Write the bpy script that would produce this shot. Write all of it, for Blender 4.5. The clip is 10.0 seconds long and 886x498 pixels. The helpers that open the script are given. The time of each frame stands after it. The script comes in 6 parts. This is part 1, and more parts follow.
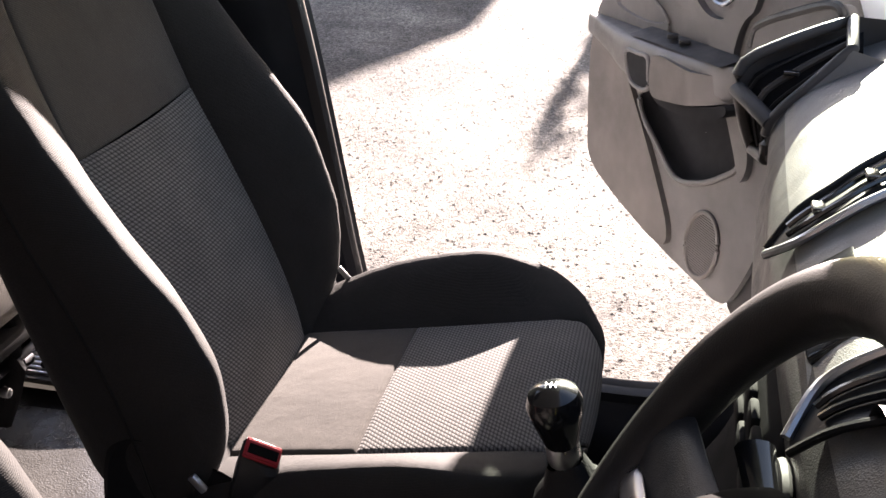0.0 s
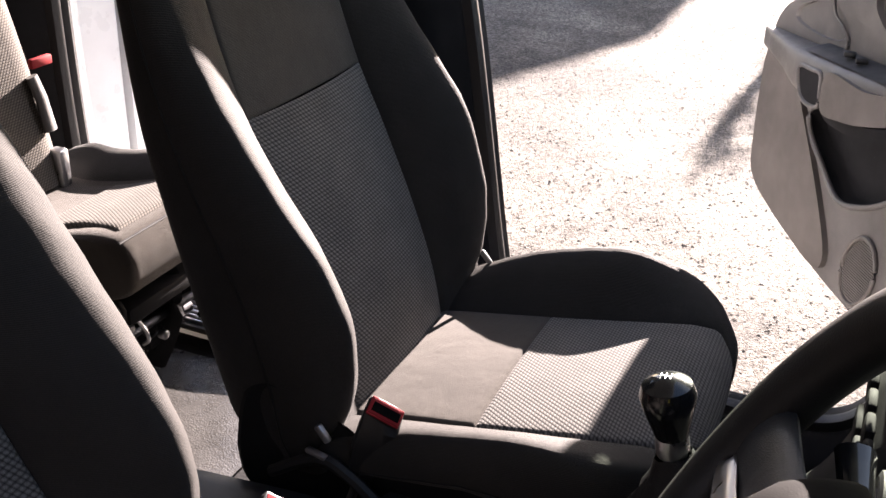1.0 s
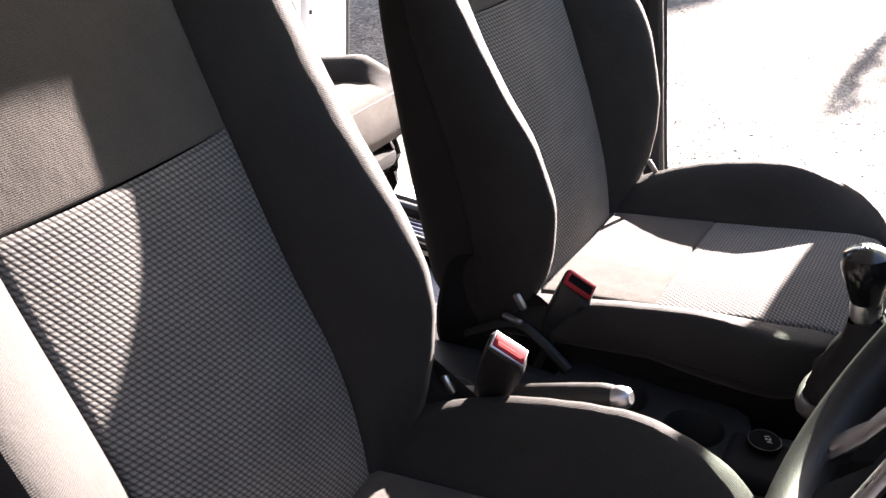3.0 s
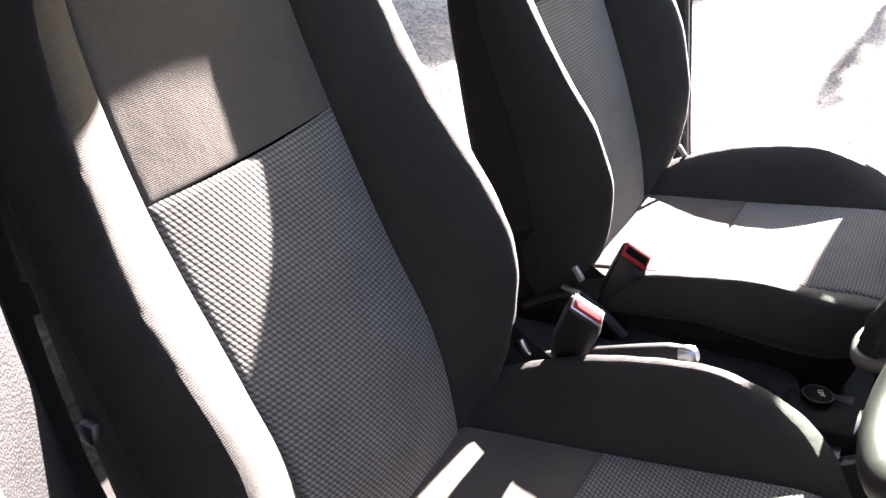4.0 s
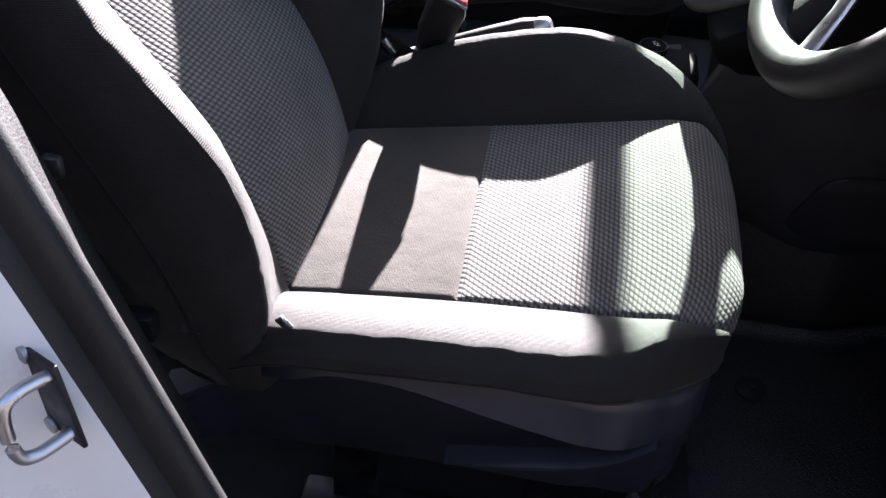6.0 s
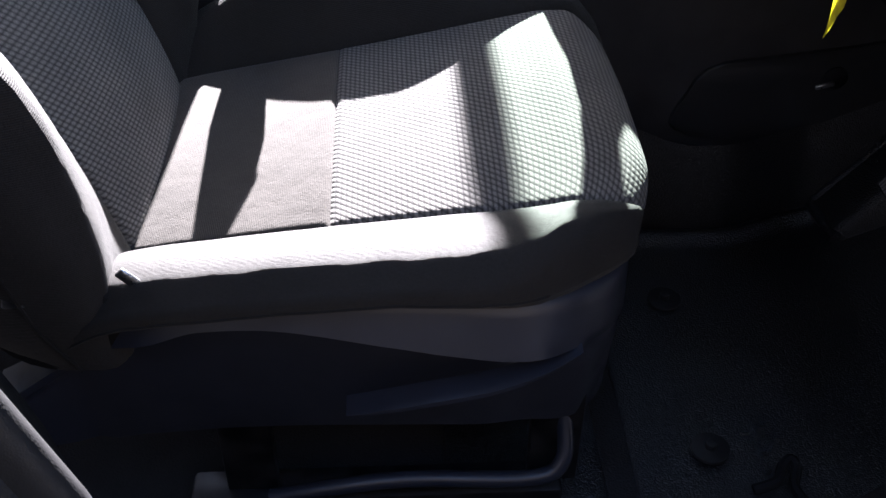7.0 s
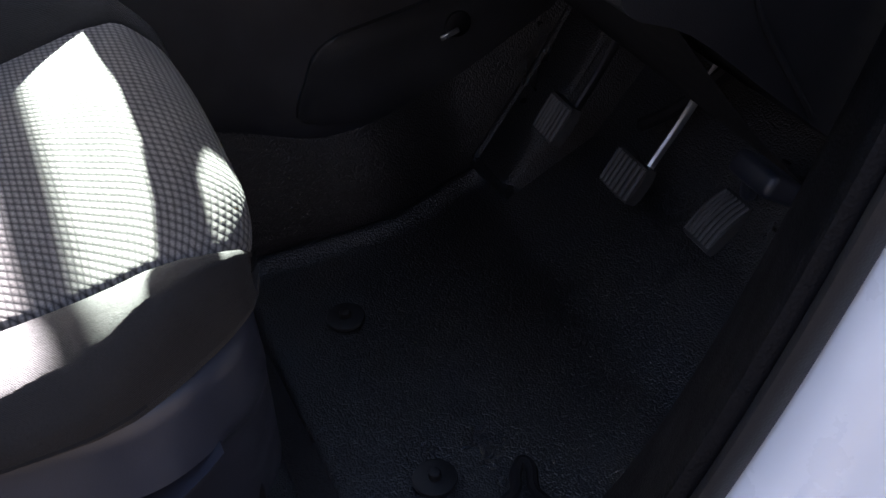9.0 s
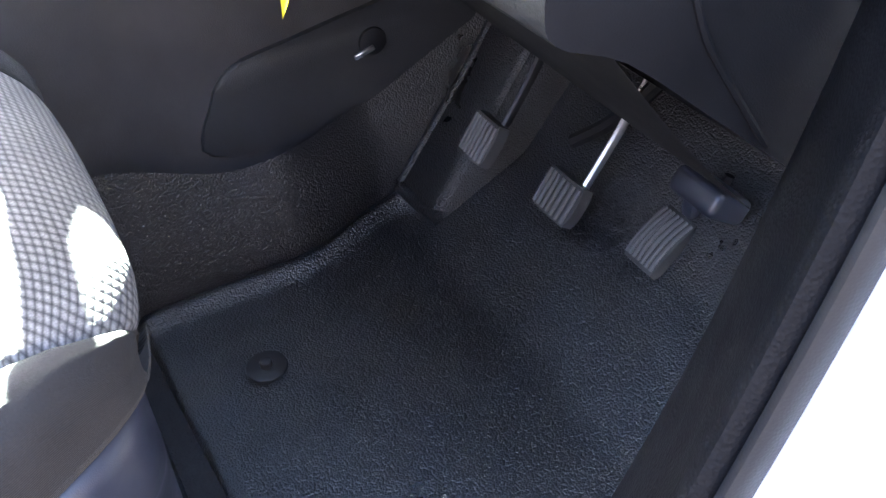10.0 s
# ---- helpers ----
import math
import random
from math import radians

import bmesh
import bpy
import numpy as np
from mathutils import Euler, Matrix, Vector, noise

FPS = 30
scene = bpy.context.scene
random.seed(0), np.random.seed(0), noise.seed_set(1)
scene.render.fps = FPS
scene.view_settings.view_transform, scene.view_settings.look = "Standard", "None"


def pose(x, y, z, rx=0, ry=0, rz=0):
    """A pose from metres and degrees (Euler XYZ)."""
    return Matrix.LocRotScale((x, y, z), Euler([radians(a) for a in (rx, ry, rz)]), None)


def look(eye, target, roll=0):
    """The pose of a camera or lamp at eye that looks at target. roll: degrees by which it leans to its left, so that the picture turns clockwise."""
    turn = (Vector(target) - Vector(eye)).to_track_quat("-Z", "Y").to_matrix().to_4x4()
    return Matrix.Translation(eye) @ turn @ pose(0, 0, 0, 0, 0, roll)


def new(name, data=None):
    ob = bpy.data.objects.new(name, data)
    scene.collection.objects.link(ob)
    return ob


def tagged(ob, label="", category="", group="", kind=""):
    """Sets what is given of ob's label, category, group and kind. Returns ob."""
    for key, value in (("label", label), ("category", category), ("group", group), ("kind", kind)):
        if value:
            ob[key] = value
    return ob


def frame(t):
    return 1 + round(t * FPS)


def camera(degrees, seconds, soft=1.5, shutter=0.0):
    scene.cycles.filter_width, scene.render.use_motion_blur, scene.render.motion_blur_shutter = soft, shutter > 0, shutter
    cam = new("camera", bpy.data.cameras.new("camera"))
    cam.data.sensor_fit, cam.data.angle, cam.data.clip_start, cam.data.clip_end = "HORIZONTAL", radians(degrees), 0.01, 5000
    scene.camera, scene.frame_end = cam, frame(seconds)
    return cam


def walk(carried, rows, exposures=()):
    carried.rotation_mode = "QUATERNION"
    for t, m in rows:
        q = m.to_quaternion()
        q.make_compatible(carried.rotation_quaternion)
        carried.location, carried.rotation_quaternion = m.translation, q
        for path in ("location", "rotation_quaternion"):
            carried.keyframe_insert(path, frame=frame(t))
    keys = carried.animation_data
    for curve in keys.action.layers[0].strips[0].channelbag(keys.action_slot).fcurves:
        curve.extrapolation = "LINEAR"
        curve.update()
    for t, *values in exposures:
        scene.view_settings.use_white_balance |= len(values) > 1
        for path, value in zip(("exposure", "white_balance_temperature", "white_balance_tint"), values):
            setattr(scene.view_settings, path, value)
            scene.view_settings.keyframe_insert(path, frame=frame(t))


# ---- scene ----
cam = camera(46.7, 10.0)
PATH = [
    (0, (0.316, -0.354, 1.462), (-0.084, 1.394, 0.576), 0.1),
    (0.5, (0.338, -0.365, 1.453), (-0.282, 1.315, 0.563), 0.7),
    (1, (0.35, -0.385, 1.455), (-0.341, 1.269, 0.569), 2.0),
    (1.5, (0.36, -0.401, 1.448), (-0.373, 1.197, 0.496), 2.1),
    (2, (0.371, -0.403, 1.446), (-0.413, 1.153, 0.464), 2.6),
    (2.5, (0.343, -0.482, 1.453), (-0.473, 1.05, 0.459), 3.1),
    (3, (0.286, -0.593, 1.433), (-0.523, 0.955, 0.459), 3.2),
    (3.2, (0.264, -0.645, 1.433), (-0.539, 0.908, 0.463), 3.5),
    (4.3, (0.195, -0.758, 1.425), (-0.489, 0.857, 0.464), 3.1),
    (4.5, (0.178, -0.778, 1.42), (-0.408, 0.842, 0.404), 3.0),
    (5, (0.139, -0.831, 1.408), (-0.268, 0.729, 0.224), 2.4),
    (5.2, (0.127, -0.84, 1.396), (-0.22, 0.703, 0.173), 2.2),
    (6.3, (0.04, -0.864, 1.353), (-0.045, 0.642, 0.039), 3.6),
    (6.5, (0.042, -0.855, 1.283), (-0.026, 0.694, 0.02), 1.2),
    (7, (0.055, -0.822, 1.219), (0.144, 0.724, -0.047), 0.6),
    (7.5, (0.066, -0.794, 1.199), (0.315, 0.73, -0.073), -1.0),
    (8, (0.097, -0.769, 1.178), (0.473, 0.725, -0.097), -1.9),
    (8.5, (0.142, -0.725, 1.154), (0.627, 0.73, -0.13), -3.0),
    (9, (0.182, -0.676, 1.132), (0.755, 0.737, -0.161), -4.2),
    (9.5, (0.212, -0.63, 1.119), (0.859, 0.746, -0.18), -4.3),
    (10, (0.229, -0.606, 1.105), (0.908, 0.754, -0.195), -4.5),
]
EXPOSURES = [(0, 4.1, 6900, 24), (1.0, 4.0, 6900, 24), (2.5, 4.45, 6800, 22), (3.2, 4.9, 6750, 22), (4.3, 5.4, 6550, 21), (5.2, 5.2, 6450, 22), (6.5, 4.6, 5850, 19), (8.5, 5.0, 5950, 19), (9.0, 5.2, 6000, 21), (9.5, 6.4, 5850, 18), (10, 8.0, 5820, 17)]
walk(cam, [(t, look(e, g, r)) for t, e, g, r in PATH], EXPOSURES)

# ---------------------------------------------------------------- world, sun
GZ = 0.105                       # height of the gravel
SUN = Vector((0.053, 0.95, 0.300)).normalized()
world = bpy.data.worlds.new("world")
scene.world = world
world.use_nodes = True
wn = world.node_tree
sky = wn.nodes.new("ShaderNodeTexSky")
sky.sky_type, sky.sun_disc = "NISHITA", False
sky.sun_elevation = math.asin(SUN.z)
sky.sun_rotation = math.atan2(SUN.x, SUN.y)
wn.links.new(sky.outputs[0], wn.nodes["Background"].inputs[0])
wn.nodes["Background"].inputs[1].default_value = 0.034
sun_data = bpy.data.lights.new("sun", "SUN")
sun_data.energy, sun_data.angle, sun_data.color = 4.0, radians(0.55), (1.0, 0.94, 0.86)
sun = new("sun", sun_data)
sun.rotation_mode = "QUATERNION"
sun.rotation_quaternion = SUN.to_track_quat("Z", "Y")
sun.location = SUN * 20


# ---------------------------------------------------------------- materials
class Mat:
    """A node material with a few short cuts."""

    def __init__(self, name, color=(0.5, 0.5, 0.5), rough=0.5, metal=0.0, spec=0.5):
        self.m = bpy.data.materials.new(name)
        self.m.use_nodes = True
        self.t = self.m.node_tree
        self.b = self.t.nodes["Principled BSDF"]
        self.b.inputs["Base Color"].default_value = (*color, 1)
        self.b.inputs["Roughness"].default_value = rough
        self.b.inputs["Metallic"].default_value = metal
        self.b.inputs["Specular IOR Level"].default_value = spec
        self.height = None

    def node(self, kind, **values):
        n = self.t.nodes.new(kind)
        for k, v in values.items():
            n.inputs[k].default_value = v
        return n

    def coords(self, kind="Object"):
        return self.t.nodes.new("ShaderNodeTexCoord").outputs[kind]

    def link(self, a, b):
        self.t.links.new(a, b)

    def noise(self, scale, detail=3.0, co=None, rough=0.55):
        n = self.node("ShaderNodeTexNoise", Scale=scale, Detail=detail, Roughness=rough)
        self.link(co or self.coords(), n.inputs["Vector"])
        return n.outputs["Fac"]

    def voronoi(self, scale, co=None, feature="F1"):
        n = self.node("ShaderNodeTexVoronoi", Scale=scale)
        n.feature = feature
        self.link(co or self.coords(), n.inputs["Vector"])
        return n.outputs["Distance"]

    def ramp(self, fac, stops):
        r = self.t.nodes.new("ShaderNodeValToRGB")
        e = r.color_ramp.elements
        while len(e) < len(stops):
            e.new(0.5)
        for el, (p, c) in zip(e, stops):
            el.position = p
            el.color = (*c, 1) if len(c) == 3 else c
        self.link(fac, r.inputs[0])
        return r.outputs[0]

    def mix(self, fac, a, b, blend="MIX"):
        n = self.t.nodes.new("ShaderNodeMix")
        n.data_type, n.blend_type = "RGBA", blend
        for sock, v in ((n.inputs["Factor"], fac), (n.inputs[6], a), (n.inputs[7], b)):
            if isinstance(v, (int, float)):
                sock.default_value = v
            elif isinstance(v, tuple):
                sock.default_value = (*v, 1)
            else:
                self.link(v, sock)
        return n.outputs[2]

    def math(self, op, a, b=0.0):
        n = self.t.nodes.new("ShaderNodeMath")
        n.operation = op
        for sock, v in zip(n.inputs, (a, b)):
            if isinstance(v, (int, float)):
                sock.default_value = v
            else:
                self.link(v, sock)
        return n.outputs[0]

    def color(self, out):
        self.link(out, self.b.inputs["Base Color"])

    def rough(self, out):
        self.link(out, self.b.inputs["Roughness"])

    def bump(self, fac, strength=0.3, distance=0.001):
        n = self.node("ShaderNodeBump", Strength=strength, Distance=distance)
        self.link(fac, n.inputs["Height"])
        if self.height is not None:
            self.link(self.height, n.inputs["Normal"])
        self.height = n.outputs["Normal"]
        self.link(self.height, self.b.inputs["Normal"])


def grained_plastic(name, color, rough=0.5, cells=900, strength=0.35, spec=0.4):
    m = Mat(name, color, rough, spec=spec)
    dark = tuple(c * 0.75 for c in color)
    light = tuple(c * 1.25 for c in color)
    m.color(m.ramp(m.noise(9, 4), [(0.3, dark), (0.7, light)]))
    m.rough(m.ramp(m.noise(30, 4), [(0.3, (rough - 0.07,) * 3), (0.7, (rough + 0.08,) * 3)]))
    m.bump(m.voronoi(cells), strength, 0.0006)
    return m.m


def plain_fabric(name, color, sheen=0.07, rough=0.95, spec=0.15):
    """Fine ribbed seat cloth; UV in metres."""
    m = Mat(name, color, rough, spec=spec)
    uv = m.coords("UV")
    w = m.node("ShaderNodeTexWave", Scale=190.0, Distortion=0.3, Detail=1.0)
    w.bands_direction = "Y"
    m.link(uv, w.inputs["Vector"])
    dirt = m.ramp(m.noise(14, 5), [(0.25, (0.86, 0.85, 0.84)), (0.75, (1.12, 1.1, 1.08))])
    fine = m.mix(m.noise(700, 2), tuple(c * 0.7 for c in color), tuple(c * 1.3 for c in color))
    ribs = m.mix(w.outputs["Fac"], (0.74, 0.74, 0.74), (1.12, 1.12, 1.12))
    m.color(m.mix(1.0, m.mix(1.0, fine, dirt, "MULTIPLY"), ribs, "MULTIPLY"))
    m.b.inputs["Sheen Weight"].default_value = sheen
    m.b.inputs["Sheen Roughness"].default_value = 0.4
    m.bump(m.noise(900, 2), 0.35, 0.0006)
    m.bump(w.outputs["Fac"], 0.5, 0.0006)
    m.bump(m.noise(9, 4), 0.35, 0.008)
    m.bump(m.noise(38, 3), 0.22, 0.0025)
    m.bump(m.noise(420, 3), 0.3, 0.0012)
    return m.m


def woven_fabric(name, ground, thread, pitch=0.0066, row=0.0047):
    """Coarse weave: rows of rounded, slightly slanted light stitches on a dark cloth; UV in metres."""
    m = Mat(name, ground, 0.92, spec=0.15)
    sep = m.t.nodes.new("ShaderNodeSeparateXYZ")
    m.link(m.coords("UV"), sep.inputs[0])
    v = m.math("DIVIDE", sep.outputs[1], row)
    fv = m.math("FRACT", v)
    u = m.math("ADD", m.math("DIVIDE", sep.outputs[0], pitch), m.math("MULTIPLY", fv, 0.5))
    fu = m.math("FRACT", m.math("ADD", u, m.math("MULTIPLY", m.math("FLOOR", v), 0.5)))
    hump_v = m.math("ADD", m.math("MULTIPLY", m.math("SINE", m.math("MULTIPLY", fv, math.pi)), 0.62), 0.38)
    hump_u = m.math("ADD", m.math("MULTIPLY", m.math("SINE", m.math("MULTIPLY", fu, math.pi)), 0.66), 0.34)
    stitch = m.math("MULTIPLY", hump_u, hump_v)
    yarn = m.ramp(stitch, [(0.22, ground), (0.58, tuple(0.5 * (a + b) for a, b in zip(ground, thread))), (0.92, thread)])
    wear = m.ramp(m.noise(16, 5), [(0.25, (0.84, 0.84, 0.84)), (0.75, (1.13, 1.12, 1.1))])
    fuzz = m.ramp(m.noise(650, 3), [(0.3, (0.68, 0.68, 0.68)), (0.7, (1.28, 1.28, 1.28))])
    m.color(m.mix(1.0, m.mix(1.0, yarn, wear, "MULTIPLY"), fuzz, "MULTIPLY"))
    m.b.inputs["Sheen Weight"].default_value = 0.05
    m.bump(stitch, 0.5, 0.0013)
    m.bump(m.noise(900, 2), 0.3, 0.0005)
    m.bump(m.noise(10, 3), 0.2, 0.006)
    return m.m


def gravel_material(name, a, b, c):
    m = Mat(name, a, 0.95, spec=0.2)
    v = m.node("ShaderNodeTexVoronoi", Scale=95.0)
    m.link(m.coords(), v.inputs["Vector"])
    stones = m.ramp(v.outputs["Color"], [(0.05, tuple(k * 0.55 for k in a)), (0.22, a), (0.6, b), (1.0, c)])
    big = m.ramp(m.noise(1.1, 7, rough=0.65), [(0.36, (0.62, 0.62, 0.64)), (0.60, (1.15, 1.12, 1.07))])
    patch = m.ramp(m.noise(5.5, 5), [(0.3, (0.78, 0.78, 0.78)), (0.62, (1.12, 1.12, 1.1))])
    fine = m.ramp(m.noise(260, 3), [(0.34, (0.42, 0.42, 0.42)), (0.62, (1.22, 1.22, 1.22))])
    bits = m.ramp(m.noise(75, 4, rough=0.7), [(0.30, (0.30, 0.28, 0.26)), (0.40, (1.0, 1.0, 1.0))])
    churned = m.ramp(m.noise(0.55, 6, rough=0.6), [(0.42, (0.66, 0.64, 0.62)), (0.60, (1.12, 1.10, 1.07))])
    tone = m.mix(1.0, m.mix(1.0, big, churned, "MULTIPLY"), bits, "MULTIPLY")
    m.color(m.mix(1.0, m.mix(1.0, m.mix(1.0, stones, tone, "MULTIPLY"), fine, "MULTIPLY"), patch, "MULTIPLY"))
    m.bump(m.noise(150, 5), 0.8, 0.008)
    m.bump(m.noise(4, 4), 0.3, 0.03)
    return m.m


def metal(name, color, rough):
    m = Mat(name, color, rough, metal=1.0)
    m.rough(m.ramp(m.noise(40, 4), [(0.3, (rough * 0.7,) * 3), (0.7, (rough * 1.5,) * 3)]))
    m.bump(m.noise(120, 3), 0.08, 0.001)
    return m.m


def tinted_glass(name, tint):
    m = Mat(name)
    t = m.t
    clear = t.nodes.new("ShaderNodeBsdfTransparent")
    clear.inputs[0].default_value = (*tint, 1)
    gloss = m.node("ShaderNodeBsdfGlossy", Roughness=0.01)
    mixer = t.nodes.new("ShaderNodeMixShader")
    mixer.inputs[0].default_value = 0.07
    t.links.new(clear.outputs[0], mixer.inputs[1])
    t.links.new(gloss.outputs[0], mixer.inputs[2])
    t.links.new(mixer.outputs[0], t.nodes["Material Output"].inputs[0])
    return m.m


def painted(name, color, rough=0.3):
    m = Mat(name, color, rough)
    m.b.inputs["Coat Weight"].default_value = 0.6
    m.b.inputs["Coat Roughness"].default_value = 0.06
    m.color(m.ramp(m.noise(7, 6), [(0.3, tuple(c * 0.9 for c in color)), (0.62, color)]))
    m.rough(m.ramp(m.noise(22, 5), [(0.35, (rough * 0.8,) * 3), (0.7, (rough * 1.6,) * 3)]))
    m.bump(m.noise(260, 2), 0.05, 0.0005)
    return m.m


def rubber_mat(name):
    """Black moulded rubber with a pebbled grain and scuffed patches."""
    m = Mat(name, (0.006, 0.006, 0.007), 0.30, spec=0.7)
    m.color(m.ramp(m.noise(12, 6), [(0.3, (0.004, 0.004, 0.005)), (0.72, (0.009, 0.009, 0.011))]))
    m.rough(m.ramp(m.noise(6, 5), [(0.32, (0.27,) * 3), (0.70, (0.36,) * 3)]))
    d = m.voronoi(470)
    m.bump(m.math("SUBTRACT", 1.0, m.math("MULTIPLY", d, d)), 1.0, 0.0011)
    m.bump(m.noise(5, 2), 0.2, 0.008)
    return m.m


CLOTH = plain_fabric("seat_cloth", (0.055, 0.0495, 0.0445))
# same cloth as the panels, with the bolsters' shade put into its colour
CLOTH_SHADED = plain_fabric("shaded_seat_cloth", (0.0245, 0.0234, 0.0225), 0.03, 0.74, 0.10)
CLOTH_DARK = plain_fabric("seat_side_cloth", (0.018, 0.0170, 0.0165), 0.08)
CLOTH_REAR = plain_fabric("rear_seat_cloth", (0.050, 0.0440, 0.0385))
WOVEN_REAR = woven_fabric("rear_seat_weave", (0.026, 0.0235, 0.021), (0.110, 0.099, 0.088))
WOVEN = woven_fabric("seat_weave", (0.025, 0.0243, 0.0240), (0.138, 0.131, 0.125))
PLASTIC = grained_plastic("dark_plastic", (0.022, 0.023, 0.026), 0.5)
# blue in this base colour imitates the sky's reflection on dark plastic
TRIM = grained_plastic("side_trim_plastic", (0.019, 0.0215, 0.032), 0.36, cells=1300, strength=0.12, spec=0.5)
SILLTRIM = grained_plastic("sill_trim_plastic", (0.0055, 0.0054, 0.0062), 0.60, cells=420, strength=0.9, spec=0.12)
PADBLACK = grained_plastic("airbag_pad", (0.0050, 0.0048, 0.0047), 0.75, cells=700, strength=0.15, spec=0.03)
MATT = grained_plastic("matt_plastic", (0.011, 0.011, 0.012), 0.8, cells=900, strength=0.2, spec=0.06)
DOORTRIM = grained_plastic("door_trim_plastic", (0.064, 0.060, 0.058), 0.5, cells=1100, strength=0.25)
DOORTRIM_DARK = grained_plastic("door_insert_plastic", (0.057, 0.050, 0.046), 0.55, cells=1100, strength=0.25)
# paler than the dark grey plastic itself: glare put into the colour
DASH_GLARE = grained_plastic("dashboard_glare_plastic", (0.15, 0.145, 0.138), 0.42, cells=700, strength=0.5, spec=0.5)
DASHFACE = grained_plastic("dashboard_face", (0.020, 0.020, 0.021), 0.48, cells=700, strength=0.4)
BLACK = grained_plastic("black_plastic", (0.010, 0.010, 0.011), 0.46, cells=1500, strength=0.12, spec=0.3)
GLOSSBLACK = grained_plastic("gloss_black", (0.010, 0.010, 0.011), 0.14, cells=1500, strength=0.02, spec=0.6)
LEATHER = grained_plastic("wheel_grain", (0.014, 0.0135, 0.0135), 0.46, cells=900, strength=0.25, spec=0.35)
RUBBER = grained_plastic("seal_rubber", (0.009, 0.009, 0.010), 0.5, cells=600, strength=0.2)
MATRUBBER = rubber_mat("floor_mat_rubber")
TUNNELTRIM = grained_plastic("tunnel_trim_plastic", (0.042, 0.042, 0.046), 0.6, cells=900, strength=0.3, spec=0.3)
PEDALPAD = grained_plastic("pedal_pad_rubber", (0.035, 0.035, 0.037), 0.5, cells=900, strength=0.2)
PEDALRUB = grained_plastic("pedal_rib_rubber", (0.10, 0.10, 0.105), 0.45, cells=900, strength=0.2)
RED = grained_plastic("red_plastic", (0.24, 0.016, 0.02), 0.6, cells=1500, strength=0.05, spec=0.15)
GAITER = grained_plastic("gaiter_leather", (0.009, 0.009, 0.010), 0.55, cells=480, strength=0.5, spec=0.22)
SILVER = metal("silver_trim", (0.50, 0.50, 0.52), 0.34)
STEEL = metal("steel", (0.35, 0.35, 0.36), 0.38)
DARKMETAL = metal("dark_steel", (0.05, 0.05, 0.055), 0.5)
PAINT = painted("white_paint", (0.80, 0.82, 0.84))
CLEARGLASS = tinted_glass("clear_windscreen", (0.88, 0.92, 0.89))
GLASS = tinted_glass("green_tinted_glass", (0.72, 0.86, 0.74))
GRAVEL = gravel_material("gravel", (0.085, 0.080, 0.073), (0.160, 0.152, 0.140), (0.262, 0.25, 0.233))
STONES = gravel_material("loose_stones", (0.085, 0.080, 0.074), (0.185, 0.176, 0.163), (0.330, 0.316, 0.295))
SHEDWOOD = grained_plastic("weathered_timber", (0.16, 0.13, 0.10), 0.85, cells=60, strength=0.4)
# dark surface for the added wall that holds back sky light
WALLDARK = grained_plastic("dark_light_block", (0.026, 0.023, 0.021), 0.9, cells=60, strength=0.4, spec=0.1)
BARK = grained_plastic("bark", (0.12, 0.09, 0.07), 0.9, cells=120, strength=0.8)
LEAF = grained_plastic("leaf", (0.06, 0.10, 0.03), 0.6, cells=300, strength=0.2)
HEADLINER = grained_plastic("headliner_cloth", (0.50, 0.49, 0.47), 0.9, cells=500, strength=0.3)
REARMAT = grained_plastic("rear_vinyl", (0.060, 0.058, 0.056), 0.26, cells=300, strength=1.0, spec=0.7)
CARPET = grained_plastic("carpet", (0.016, 0.016, 0.017), 0.95, cells=400, strength=1.0, spec=0.1)
WHITEMARK = grained_plastic("white_print", (0.75, 0.75, 0.75), 0.5, cells=1500, strength=0.02)
BLUE = painted("blue_enamel", (0.015, 0.035, 0.14), 0.2)
YELLOW = grained_plastic("yellow_plastic", (0.75, 0.68, 0.06), 0.5, cells=1200, strength=0.1)


# ---------------------------------------------------------------- mesh helpers
def finish(bm, material, smooth=True):
    me = bpy.data.meshes.new("mesh")
    bmesh.ops.recalc_face_normals(bm, faces=bm.faces)
    for f in bm.faces:
        f.smooth = smooth
    bm.to_mesh(me)
    bm.free()
    me.materials.append(material)
    return me


def part(name, bm, material, parent, label="", smooth=True, angle=40):
    """Links a bmesh as one mesh object under a thing or a part."""
    me = finish(bm, material, smooth)
    if smooth:
        me.set_sharp_from_angle(angle=radians(angle))
    ob = new(name, me)
    ob.parent = parent
    if label:
        tagged(ob, label)
    return ob


def thing(name, label, category, group="", kind="", at=(0, 0, 0)):
    ob = new(name)
    ob.empty_display_size = 0.05
    ob.location = at
    return tagged(ob, label, category, group, kind)


